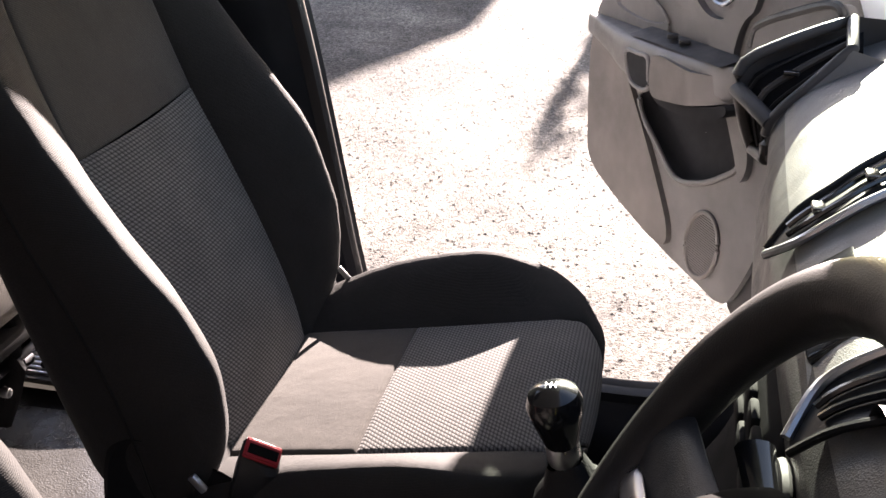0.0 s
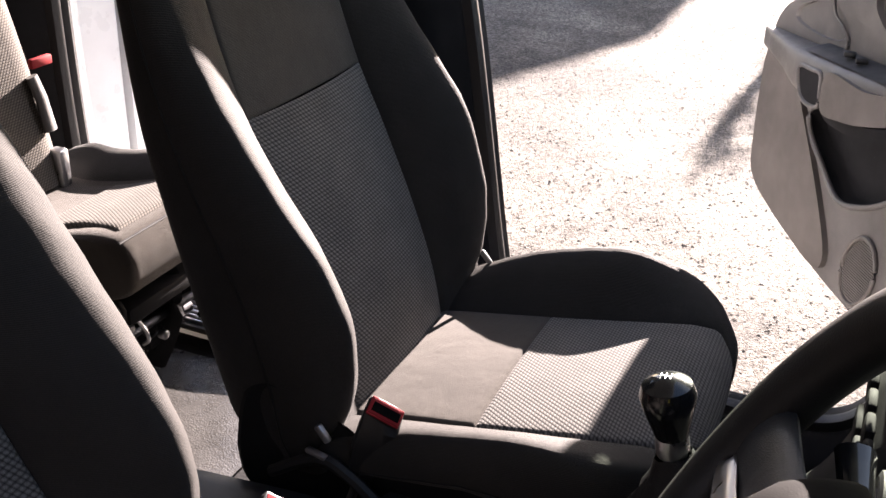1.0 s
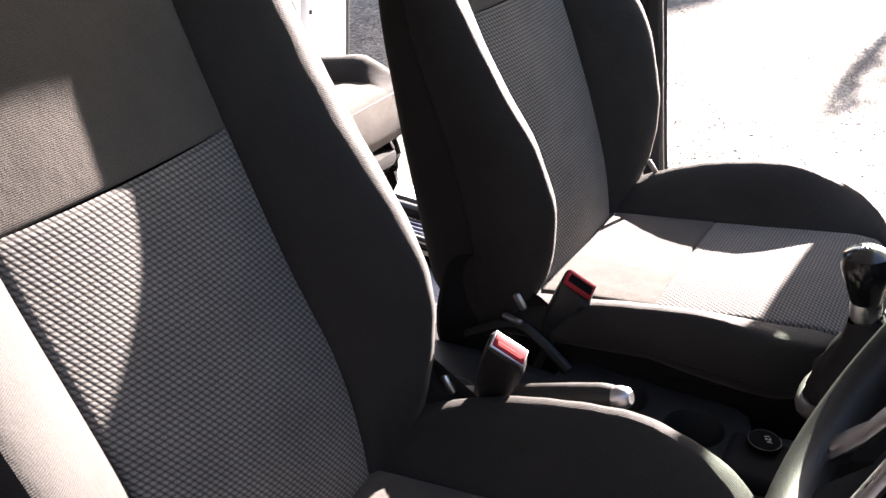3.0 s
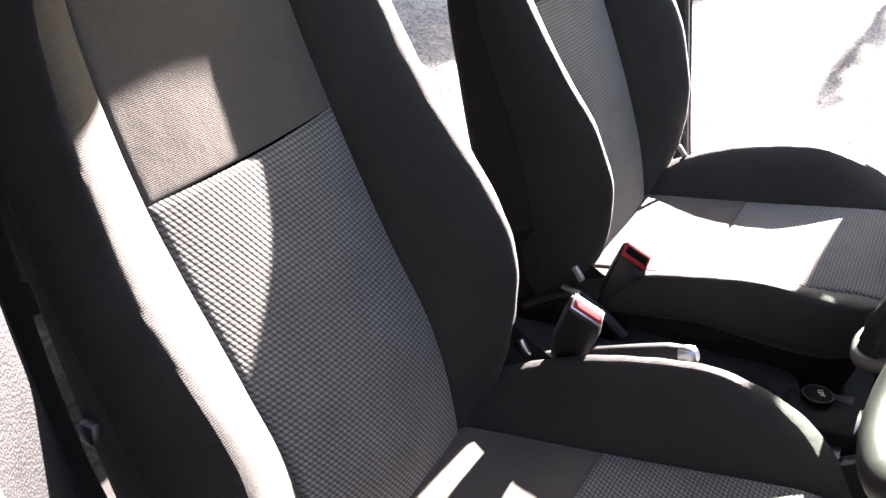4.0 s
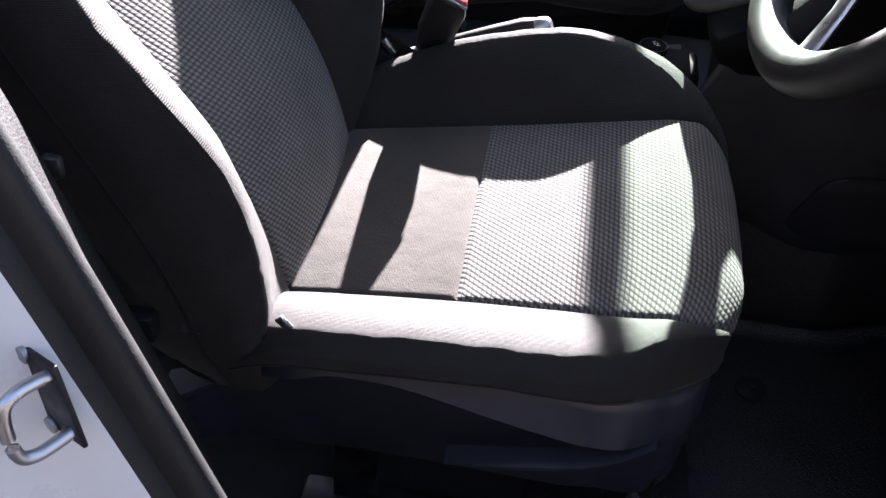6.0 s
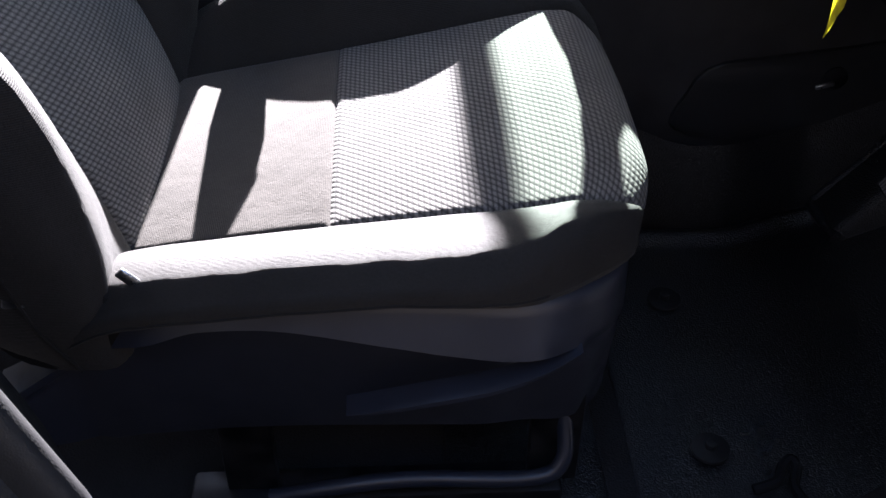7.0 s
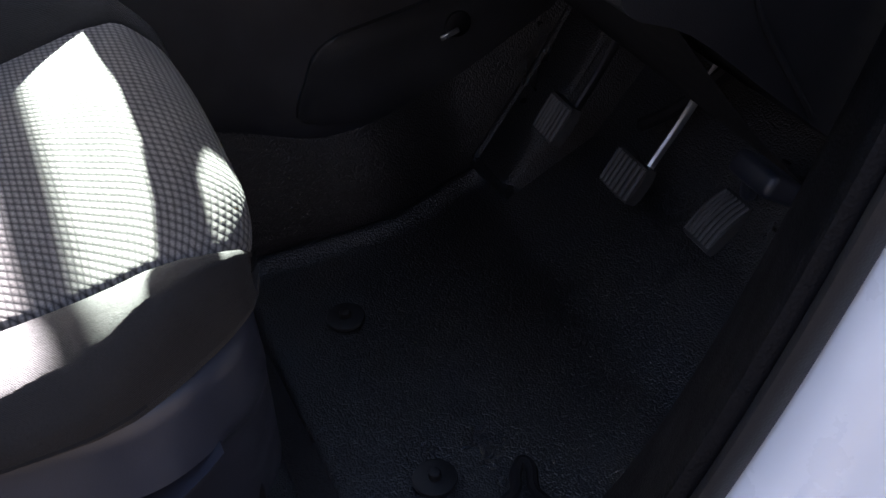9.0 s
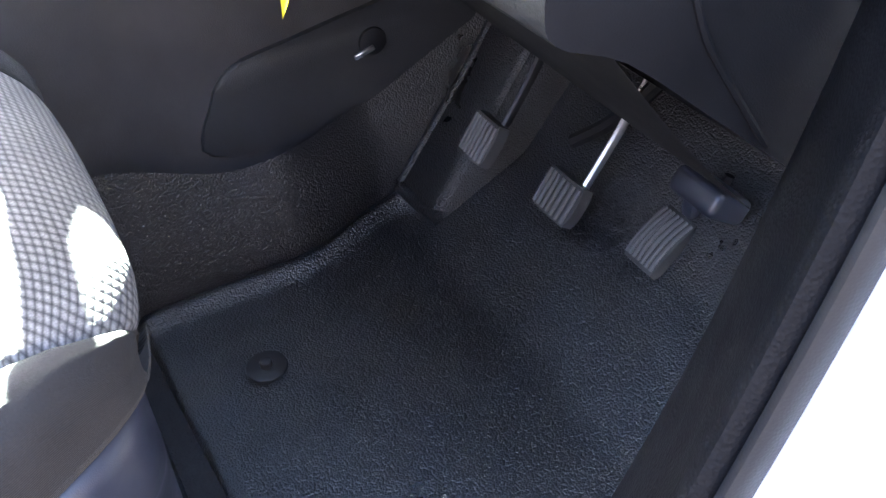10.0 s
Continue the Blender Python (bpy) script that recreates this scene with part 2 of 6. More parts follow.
def spline(keys, s):
    """Smooth curve through (parameter, value) keys."""
    if s <= keys[0][0]:
        return keys[0][1]
    if s >= keys[-1][0]:
        return keys[-1][1]
    for i in range(len(keys) - 1):
        if keys[i][0] <= s <= keys[i + 1][0]:
            break
    (s0, v0), (s1, v1) = keys[i], keys[i + 1]
    d = (v1 - v0) / (s1 - s0)

    def slope(j):
        if j <= 0 or j >= len(keys) - 1:
            a = max(0, min(j, len(keys) - 2))
            return (keys[a + 1][1] - keys[a][1]) / (keys[a + 1][0] - keys[a][0])
        a = (keys[j][1] - keys[j - 1][1]) / (keys[j][0] - keys[j - 1][0])
        b = (keys[j + 1][1] - keys[j][1]) / (keys[j + 1][0] - keys[j][0])
        return 0.0 if a * b <= 0 else 2 * a * b / (a + b)

    h = s1 - s0
    t = (s - s0) / h
    m0, m1 = slope(i) * h, slope(i + 1) * h
    return (2 * t ** 3 - 3 * t * t + 1) * v0 + (t ** 3 - 2 * t * t + t) * m0 + (3 * t * t - 2 * t ** 3) * v1 + (t ** 3 - t * t) * m1


def poly_spline(points, n, closed=False):
    """n points along a Catmull-Rom curve."""
    p = [Vector(q) for q in points]
    k = len(p)
    spans = k if closed else k - 1
    out = []
    for j in range(n):
        s = j / (n if closed else n - 1) * spans
        i = min(int(s), spans - 1)
        t = s - i

        def at(q):
            return p[q % k] if closed else p[max(0, min(k - 1, q))]
        a, b, c, d = at(i - 1), at(i), at(i + 1), at(i + 2)
        out.append(0.5 * ((2 * b) + (c - a) * t + (2 * a - 5 * b + 4 * c - d) * t * t + (3 * b - a - 3 * c + d) * t ** 3))
    return out


def grid_mesh(fn, us, vs, closed_u=False, caps=False, uvfn=None, bm=None):
    """A sheet of points fn(u, v), with UVs in metres."""
    bm = bm or bmesh.new()
    uvl = bm.loops.layers.uv.verify()
    rows, uvs = [], {}
    for v in vs:
        row = []
        for u in us:
            q = bm.verts.new(fn(u, v))
            uvs[q] = uvfn(u, v) if uvfn else (u, v)
            row.append(q)
        rows.append(row)
    nu = len(us)
    for a, b in zip(rows, rows[1:]):
        for i in range(nu if closed_u else nu - 1):
            j = (i + 1) % nu
            f = bm.faces.new((a[i], a[j], b[j], b[i]))
            for lp in f.loops:
                lp[uvl].uv = uvs[lp.vert]
    if caps:
        for row in (rows[0], rows[-1]):
            f = bm.faces.new(row)
            for lp in f.loops:
                lp[uvl].uv = uvs[lp.vert]
    return bm


def box(size, at=(0, 0, 0), bevel=0.0, seg=2, turn=None, bm=None):
    bm = bm or bmesh.new()
    m = Matrix.Translation(at) @ (turn.to_4x4() if turn is not None else Matrix()) @ Matrix.Diagonal((*size, 1))
    made = bmesh.ops.create_cube(bm, size=1, matrix=m)
    if bevel:
        edges = list({e for v in made["verts"] for e in v.link_edges})
        bmesh.ops.bevel(bm, geom=edges, offset=bevel, segments=seg, profile=0.5, affect="EDGES")
    return bm


def cyl(r, h, at=(0, 0, 0), axis="Z", r2=None, seg=24, bevel=0.0, bm=None, turn=None):
    bm = bm or bmesh.new()
    rot = turn if turn is not None else {"Z": Matrix(), "X": Matrix.Rotation(math.pi / 2, 4, "Y"), "Y": Matrix.Rotation(-math.pi / 2, 4, "X")}[axis]
    made = bmesh.ops.create_cone(bm, cap_ends=True, segments=seg, radius1=r, radius2=r if r2 is None else r2, depth=h, matrix=Matrix.Translation(at) @ rot.to_4x4())
    if bevel:
        edges = [e for e in {e for v in made["verts"] for e in v.link_edges} if any(len(f.verts) > 4 for f in e.link_faces)]
        bmesh.ops.bevel(bm, geom=edges, offset=bevel, segments=2, profile=0.5, affect="EDGES")
    return bm


def tube(points, radius, seg=10, closed=False, bm=None, flat=1.0, up=(0, 0, 1), caps=True):
    """A tube along points; radius may be a list; flat squashes it along the second axis."""
    bm = bm or bmesh.new()
    pts = [Vector(p) for p in points]
    n = len(pts)
    rings = []
    for i, p in enumerate(pts):
        a, b = pts[i - 1] if (i or closed) else p, pts[(i + 1) % n] if (i < n - 1 or closed) else p
        tan = (b - a).normalized()
        side = tan.cross(Vector(up))
        if side.length < 1e-4:
            side = tan.cross(Vector((1, 0, 0)))
        side.normalize()
        nor = side.cross(tan)
        r = radius[i] if isinstance(radius, (list, tuple)) else radius
        rings.append([bm.verts.new(p + (side * math.cos(k * 2 * math.pi / seg) + nor * flat * math.sin(k * 2 * math.pi / seg)) * r) for k in range(seg)])
    for i in range(n if closed else n - 1):
        a, b = rings[i], rings[(i + 1) % n]
        for k in range(seg):
            bm.faces.new((a[k], a[(k + 1) % seg], b[(k + 1) % seg], b[k]))
    if not closed and caps:
        bm.faces.new(rings[0])
        bm.faces.new(rings[-1])
    return bm


def prism(outline, depth, origin, ax, ay, bevel=0.0, bm=None):
    """Extrudes a flat outline (a, b) along ax x ay from origin."""
    bm = bm or bmesh.new()
    ax, ay, o = Vector(ax), Vector(ay), Vector(origin)
    nz = ax.cross(ay).normalized()
    bot = [bm.verts.new(o + ax * a + ay * b) for a, b in outline]
    top = [bm.verts.new(o + ax * a + ay * b + nz * depth) for a, b in outline]
    n = len(outline)
    fs = [bm.faces.new(bot), bm.faces.new(top)]
    for i in range(n):
        fs.append(bm.faces.new((bot[i], bot[(i + 1) % n], top[(i + 1) % n], top[i])))
    if bevel:
        edges = [e for f in fs[:2] for e in f.edges]
        bmesh.ops.bevel(bm, geom=edges, offset=bevel, segments=2, profile=0.5, affect="EDGES")
    return bm


def sweep_loop(path, profile, closed=False, other=None, weight=None):
    """Sweeps a profile of (out, y) along a path of (x, z); out counts to the outside of the loop.
    Where weight(x, z) is 1 the other profile takes over."""
    bm = bmesh.new()
    n = len(path)
    rings = []
    for i, (x, z) in enumerate(path):
        a, b = path[(i - 1) % n] if (i or closed) else path[i], path[(i + 1) % n] if (i < n - 1 or closed) else path[i]
        t = Vector((b[0] - a[0], b[1] - a[1])).normalized()
        o = Vector((t.y, -t.x))
        w = weight(x, z) if other else 0.0
        here = [(d + (e[0] - d) * w, y + (e[1] - y) * w) for (d, y), e in zip(profile, other or profile)]
        rings.append([bm.verts.new((x + o.x * d, y, z + o.y * d)) for d, y in here])
    for i in range(n if closed else n - 1):
        a, b = rings[i], rings[(i + 1) % n]
        for k in range(len(profile) - 1):
            bm.faces.new((a[k], a[k + 1], b[k + 1], b[k]))
    return bm


def plate(outline, holes, P, thick, bm=None, open_holes=0):
    """A plate with its outline and holes (a, z, depth of the hole) in the plane P(a, z, h); holes become pockets with a floor."""
    bm = bm or bmesh.new()
    loops = []
    edges = []
    for pts in [outline] + [h[0] for h in holes]:
        vs = [bm.verts.new(P(a, z, 0.0)) for a, z in pts]
        loops.append(vs)
        edges += [bm.edges.new((vs[i], vs[(i + 1) % len(vs)])) for i in range(len(vs))]
    bmesh.ops.triangle_fill(bm, use_beauty=True, use_dissolve=False, edges=edges)
    for k, (pts, vs) in enumerate(zip([outline] + [h[0] for h in holes], loops)):
        d = thick if k == 0 else holes[k - 1][1]
        f = 1.0 if k == 0 else 0.93
        if 1 <= k <= open_holes:
            continue
        ca, cz = sum(q[0] for q in pts) / len(pts), sum(q[1] for q in pts) / len(pts)
        lo = [bm.verts.new(P(ca + (a - ca) * f, cz + (z - cz) * f, -d)) for a, z in pts]
        for i in range(len(vs)):
            j = (i + 1) % len(vs)
            bm.faces.new((vs[i], vs[j], lo[j], lo[i]))
        bm.faces.new(lo)
    return bm


def smooth_outline(points, n):
    return [(q.x, q.y) for q in poly_spline([(a, b, 0) for a, b in points], n, True)]


def text_mesh(words, size, origin, ax, ay, depth=0.0006):
    """Built-in font letters laid in the plane of ax and ay."""
    cu = bpy.data.curves.new("letters", "FONT")
    cu.body, cu.size, cu.align_x, cu.align_y = words, size, "CENTER", "CENTER"
    ob = bpy.data.objects.new("letters", cu)
    me = ob.to_mesh()
    bm = bmesh.new()
    bm.from_mesh(me)
    ob.to_mesh_clear()
    bpy.data.objects.remove(ob)
    bpy.data.curves.remove(cu)
    ax, ay = Vector(ax).normalized(), Vector(ay).normalized()
    nz = ax.cross(ay)
    for v in bm.verts:
        v.co = Vector(origin) + ax * v.co.x + ay * v.co.y + nz * depth
    return bm


def span(a, b, n):
    return [a + (b - a) * i / (n - 1) for i in range(n)]


# ---------------------------------------------------------------- ground
def build_ground():
    bm = bmesh.new()
    bmesh.ops.create_grid(bm, x_segments=2, y_segments=2, size=400, matrix=Matrix.Translation((0, 0, GZ)))
    ob = new("ground", finish(bm, GRAVEL, False))
    tagged(ob, "pale sunlit gravel yard with compacted fine stones", "ground", kind="structure")
    # loose stones where the open door shows the yard
    rng = np.random.default_rng(7)
    n = 42000
    x = rng.uniform(-2.3, 1.3, n)
    y = 1.25 + 5.2 * rng.uniform(0, 1, n) ** 1.5
    r = 0.0014 + 0.0052 * rng.uniform(0, 1, n) ** 4
    base = np.array([(1, 0, 0), (0, 1, 0), (-1, 0, 0), (0, -1, 0), (0, 0, 1), (0, 0, -0.6)], float)
    faces = np.array([(0, 1, 4), (1, 2, 4), (2, 3, 4), (3, 0, 4), (1, 0, 5), (2, 1, 5), (3, 2, 5), (0, 3, 5)])
    a = rng.uniform(0, 6.28, n)
    v = base[None] * (0.7 + 0.6 * rng.uniform(0, 1, (n, 6, 1))) * r[:, None, None] * np.array([1.25, 1.0, 0.32])
    c, sn = np.cos(a)[:, None], np.sin(a)[:, None]
    vx, vy = v[..., 0] * c - v[..., 1] * sn, v[..., 0] * sn + v[..., 1] * c
    pts = np.stack([vx + x[:, None], vy + y[:, None], v[..., 2] + (GZ + 0.25 * r)[:, None]], -1).reshape(-1, 3)
    idx = (faces[None] + (np.arange(n) * 6)[:, None, None]).reshape(-1, 3)
    me = bpy.data.meshes.new("stones")
    me.from_pydata(pts.tolist(), [], idx.tolist())
    me.materials.append(STONES)
    tagged(new("loose_gravel", me), "loose angular gravel stones on the yard", "gravel", kind="stuff")


build_ground()


def build_shadow_casters():
    """Unseen shed and young tree, added so that their shadows fall across the yard."""
    shed = thing("shed", "unseen pitched-roof shed added to cast a shadow across the yard", "shed")
    o = Vector((-3.86, 16.3, GZ))
    gable = [(-3.4, 0), (3.4, 0), (3.4, 3.75), (0, 7.1), (-3.4, 3.75)]
    part("wall", prism(gable, 5.0, o + Vector((0, 5.0, 0)), (1, 0, 0), (0, 0, 1)), SHEDWOOD, shed, "weathered timber walls", smooth=False)
    for k in (1, -1):
        part("roof", prism([(0, 7.14), (k * 3.75, 3.44), (k * 3.75, 3.55), (0, 7.28)], 5.4, o + Vector((0, 5.2, 0)), (1, 0, 0), (0, 0, 1)), SHEDWOOD, shed, "dark sheet roof", smooth=False)
    tree = thing("shadow_tree", "unseen slim tree added to cast a shadow on the yard", "tree")
    q = Vector((0.18, 9.2, GZ))
    part("trunk", tube(poly_spline([q, q + Vector((0.02, 0, 0.7)), q + Vector((-0.02, 0, 1.3)), q + Vector((0.0, 0, 1.9))], 12), [0.065 - 0.004 * k for k in range(12)], 9), BARK, tree)
    rng = random.Random(5)
    bm = bmesh.new()
    for k in range(170):
        d = Vector((rng.gauss(0, 0.06), rng.gauss(0, 0.08), rng.uniform(-0.45, 0.20)))
        c = q + Vector((0.03, 0, 1.72)) + d
        e1 = Vector((rng.gauss(0, 1), rng.gauss(0, 1), rng.gauss(0, 1))).normalized() * 0.035
        e2 = e1.cross(Vector((rng.gauss(0, 1), rng.gauss(0, 1), rng.gauss(0, 1)))).normalized() * 0.018
        bm.faces.new([bm.verts.new(c + w) for w in (e1, e2, -e1, -e2)])
    part("crown", bm, LEAF, tree, smooth=False)
    for k in range(7):
        b = q + Vector((0, 0, 1.2 + 0.09 * k))
        part("limb", tube([b, b + Vector((0.07 * math.cos(k * 2.2), 0.07 * math.sin(k * 2.2), 0.14))], [0.014, 0.006], 6), BARK, tree)


build_shadow_casters()


def build_sky_wall():
    """Unseen plain dark wall added along the driver's side to cut the sky light."""
    bm = box((16.0, 0.12, 2.2), (0.5, -1.9, GZ + 1.1), 0.01)
    box((16.0, 0.18, 0.05), (0.5, -1.9, GZ + 2.22), 0.01, bm=bm)
    tagged(new("wall_sky_block", finish(bm, WALLDARK, False)), "unseen plain dark wall added to block sky light", "wall", kind="structure")


build_sky_wall()

# ---------------------------------------------------------------- van shell
CY = 0.3675                      # centre line of the van


def mirror(y):
    return 2 * CY - y


FRONT_HEAD = [(0.62, 1.38), (0.52, 1.50), (0.36, 1.585), (0.15, 1.61), (-0.1, 1.60), (-0.27, 1.555)]
FRONT_RIGHT = [(-0.43, 1.49), (-0.385, 1.33), (-0.315, 1.10), (-0.257, 0.92), (-0.182, 0.68), (-0.155, 0.60), (-0.10, 0.542), (0.0, 0.520), (0.2, 0.512),
               (0.31, 0.528), (0.39, 0.585), (0.45, 0.68), (0.51, 0.82), (0.56, 0.97), (0.605, 1.12), (0.64, 1.25)] + FRONT_HEAD
FRONT_LEFT = [(-0.33, 1.49), (-0.292, 1.33), (-0.241, 1.10), (-0.209, 0.92), (-0.17, 0.68), (-0.150, 0.60), (-0.11, 0.525), (-0.02, 0.498), (0.2, 0.488),
              (0.36, 0.492), (0.44, 0.525), (0.485, 0.62), (0.53, 0.78), (0.57, 0.95), (0.605, 1.12), (0.64, 1.25)] + FRONT_HEAD
REAR_LOOP = [(-0.47, 1.56), (-0.44, 1.33), (-0.41, 1.10), (-0.38, 0.92), (-0.35, 0.68), (-0.36, 0.53), (-0.41, 0.46), (-0.55, 0.44), (-0.85, 0.44),
             (-1.0, 0.46), (-1.065, 0.54), (-1.082, 0.70), (-1.087, 0.95), (-1.082, 1.15), (-1.06, 1.38), (-1.02, 1.55), (-0.94, 1.62), (-0.6, 1.635), (-0.5, 1.62)]

REAR_LOOP.reverse()


def smooth_loop(loop, n):
    return [(p.x, p.y) for p in poly_spline([(x, z, 0) for x, z in loop], n, True)]


def aperture(parent, loop, side, tag):
    """Trim, seal and painted jamb round one door opening; side +1 is the driver's side."""
    path = smooth_loop(loop, 120)

    def prof(points):
        return [(d, y if side > 0 else mirror(y)) for d, y in points]
    trim = [(0.17, -0.300), (0.085, -0.304), (0.055, -0.312), (0.036, -0.330), (0.020, -0.350), (0.013, -0.357), (0.012, -0.360)]
    seal = [(0.012, -0.360), (-0.003, -0.363), (-0.008, -0.372), (-0.006, -0.383), (0.003, -0.389), (-0.002, -0.394), (-0.006, -0.403), (-0.002, -0.412), (0.012, -0.416)]
    jamb = [(0.012, -0.416), (0.010, -0.432), (0.020, -0.452), (0.075, -0.490), (0.085, -0.500), (0.09, -0.53)]
    skin = [(0.09, -0.53), (0.085, -0.545), (0.09, -0.552), (0.16, -0.556)]
    if side > 0 and tag == "front":
        trim = [(0.17, -0.300), (0.10, -0.305), (0.065, -0.318), (0.045, -0.335), (0.026, -0.356), (0.008, -0.376), (-0.006, -0.389), (-0.013, -0.396), (-0.015, -0.402), (-0.011, -0.407), (-0.004, -0.409)]
        seal = [(-0.004, -0.409), (-0.007, -0.410), (-0.010, -0.411), (-0.011, -0.413), (-0.011, -0.416), (-0.008, -0.418), (-0.004, -0.419), (0.004, -0.420), (0.012, -0.416)]
    if tag == "rear":
        trim = trim[2:]
        jamb = [(0.012, -0.416), (0.014, -0.432), (0.022, -0.452), (0.038, -0.490), (0.042, -0.53)]
        skin = [(0.042, -0.53), (0.042, -0.545), (0.046, -0.552), (0.06, -0.556)]
    elif side < 0:
        jamb = [(0.012, -0.416), (0.016, -0.424), (0.05, -0.432), (0.09, -0.445), (0.10, -0.47), (0.105, -0.53)]
        skin = [(0.105, -0.53), (0.10, -0.545), (0.105, -0.552), (0.12, -0.556)]
    late = [None] * 4
    if side > 0 and tag == "front":
        late = [[(0.17, -0.318), (0.10, -0.319), (0.05, -0.322), (0.018, -0.331), (0.004, -0.344), (-0.003, -0.356), (-0.013, -0.374), (-0.024, -0.392), (-0.036, -0.410), (-0.043, -0.419), (-0.046, -0.424)],
                [(-0.046, -0.424), (-0.056, -0.427), (-0.062, -0.434), (-0.064, -0.442), (-0.061, -0.451), (-0.054, -0.457), (-0.046, -0.460), (-0.044, -0.467), (-0.040, -0.474)],
                [(-0.040, -0.474), (-0.034, -0.478), (-0.012, -0.487), (0.060, -0.514), (0.080, -0.526), (0.09, -0.555)],
                [(0.09, -0.555), (0.085, -0.566), (0.09, -0.573), (0.16, -0.577)]]

    def rear_post(x, z):
        """1 along the upright rear edge of the opening, 0 along sill, front edge and head."""
        f = max(0.0, min(1.0, (z - 0.55) / 0.15)) * max(0.0, min(1.0, (-0.06 - x) / 0.06)) * max(0.0, min(1.0, (1.47 - z) / 0.2))
        return f * f * (3 - 2 * f)
    part("pillar_trim", sweep_loop(path, prof(trim), True, late[0], rear_post), MATT if side < 0 else SILLTRIM, parent, "dark grained plastic trim")
    part("door_seal", sweep_loop(path, prof(seal), True, late[1], rear_post), RUBBER, parent, "black rubber door seal")
    part("jamb", sweep_loop(path, prof(jamb), True, late[2], rear_post), PAINT, parent, "white painted door jamb")
    part("body_skin", sweep_loop(path, prof(skin), True, late[3], rear_post), PAINT, parent, "white painted body panel")


def build_shell():
    van = thing("van_body", "white van body shell with open door apertures", "van", kind="structure")
    for side in (1, -1):
        aperture(van, FRONT_RIGHT if side > 0 else FRONT_LEFT, side, "front")
        aperture(van, REAR_LOOP, side, "rear")
    # inner lower side walls and rear quarter panels
    for s in (1, -1):
        def yy(y, s=s):
            return y if s > 0 else mirror(y)
        side_plan = [(-1.100, yy(-0.418)), (-1.135, yy(-0.548)), (-1.145, yy(-0.556)), (-1.98, yy(-0.53)), (-1.98, yy(-0.418))]
        if s < 0:
            side_plan = [(-1.118, 1.153), (-1.98, 1.153), (-1.98, 1.265), (-1.14, 1.291), (-1.100, 1.289)]
            side_plan.reverse()
        part("rear_quarter", prism(side_plan, 1.30, (0, 0, 0.36), (1, 0, 0), (0, 1, 0), 0.004), PAINT, van, "white painted rear quarter panel")
        part("quarter_panel", box((0.9, 0.06, 1.25), (-1.57, yy(-0.36), 1.0), 0.01), TRIM, van)
        part("wing", box((0.75, 0.10, 0.72), (1.03, yy(-0.48), 0.72), 0.03), PAINT, van)
        part("sill_panel", box((1.95, 0.12, 0.18), (-0.2, yy(-0.47), 0.30), 0.02), PAINT, van)
    part("roof_panel", box((2.3, 1.66, 0.05), (-0.88, CY, 1.74), 0.02), PAINT, van, "white painted roof")
    part("tailgate", box((0.06, 1.6, 1.25), (-2.02, CY, 1.02), 0.02), PAINT, van)
    part("bulkhead", box((0.05, 1.42, 0.75), (1.02, CY, 0.72), 0.01), BLACK, van)
    part("bonnet", box((0.7, 1.5, 0.05), (1.45, CY, 1.06), 0.02), PAINT, van)
    part("windscreen", grid_mesh(lambda u, v: (1.10 - 0.82 * v - 0.05 * (2 * u - 1) ** 2, CY + (2 * u - 1) * (0.72 - 0.12 * v), 1.11 + 0.60 * v), span(0, 1, 9), span(0, 1, 5)), CLEARGLASS, van, "clear windscreen glass")
    ceiling = part("ceiling", box((2.2, 1.40, 0.02), (-0.88, CY, 1.70), 0.005), HEADLINER, None)
    tagged(ceiling, "pale cloth headliner inside the van roof", "ceiling", kind="structure")
    floor = part("floor", box((2.8, 1.36, 0.06), (-0.62, CY, 0.345), 0.005), CARPET, None)
    tagged(floor, "dark carpeted van cabin floor", "floor", kind="structure")


build_shell()


# ---------------------------------------------------------------- seats
INSERT_X = [(0.60, -0.156), (0.665, -0.167), (0.74, -0.184), (0.85, -0.224), (0.95, -0.269), (1.04, -0.312), (1.20, -0.365), (1.30, -0.395)]
BACK_P = [(0.64, 0.004), (0.69, 0.012), (0.74, 0.034), (0.80, 0.058), (0.86, 0.076), (0.92, 0.082), (0.97, 0.076), (1.03, 0.064), (1.11, 0.040), (1.20, 0.018), (1.30, 0.004)]
BACK_P_FULL = [(0.64, 0.006), (0.69, 0.022), (0.74, 0.054), (0.80, 0.082), (0.86, 0.098), (0.92, 0.096), (0.97, 0.080), (1.03, 0.064), (1.11, 0.038), (1.20, 0.016), (1.30, 0.004)]
BACK_W = [(0.64, 0.248), (0.70, 0.258), (0.80, 0.264), (0.95, 0.264), (1.10, 0.256), (1.20, 0.242), (1.25, 0.222), (1.29, 0.175)]
BACK_T = [(0.64, 0.09), (0.70, 0.130), (0.85, 0.118), (1.05, 0.075), (1.20, 0.055), (1.26, 0.065), (1.29, 0.035)]
BACK_I = [(0.64, 0.134), (0.70, 0.137), (0.90, 0.142), (1.04, 0.146), (1.20, 0.140), (1.29, 0.10)]


INSERT_DEEP = [(0.60, -0.156), (0.665, -0.167), (0.74, -0.188), (0.80, -0.213), (0.88, -0.264), (0.96, -0.312), (1.04, -0.356), (1.12, -0.394), (1.20, -0.426), (1.30, -0.455)]


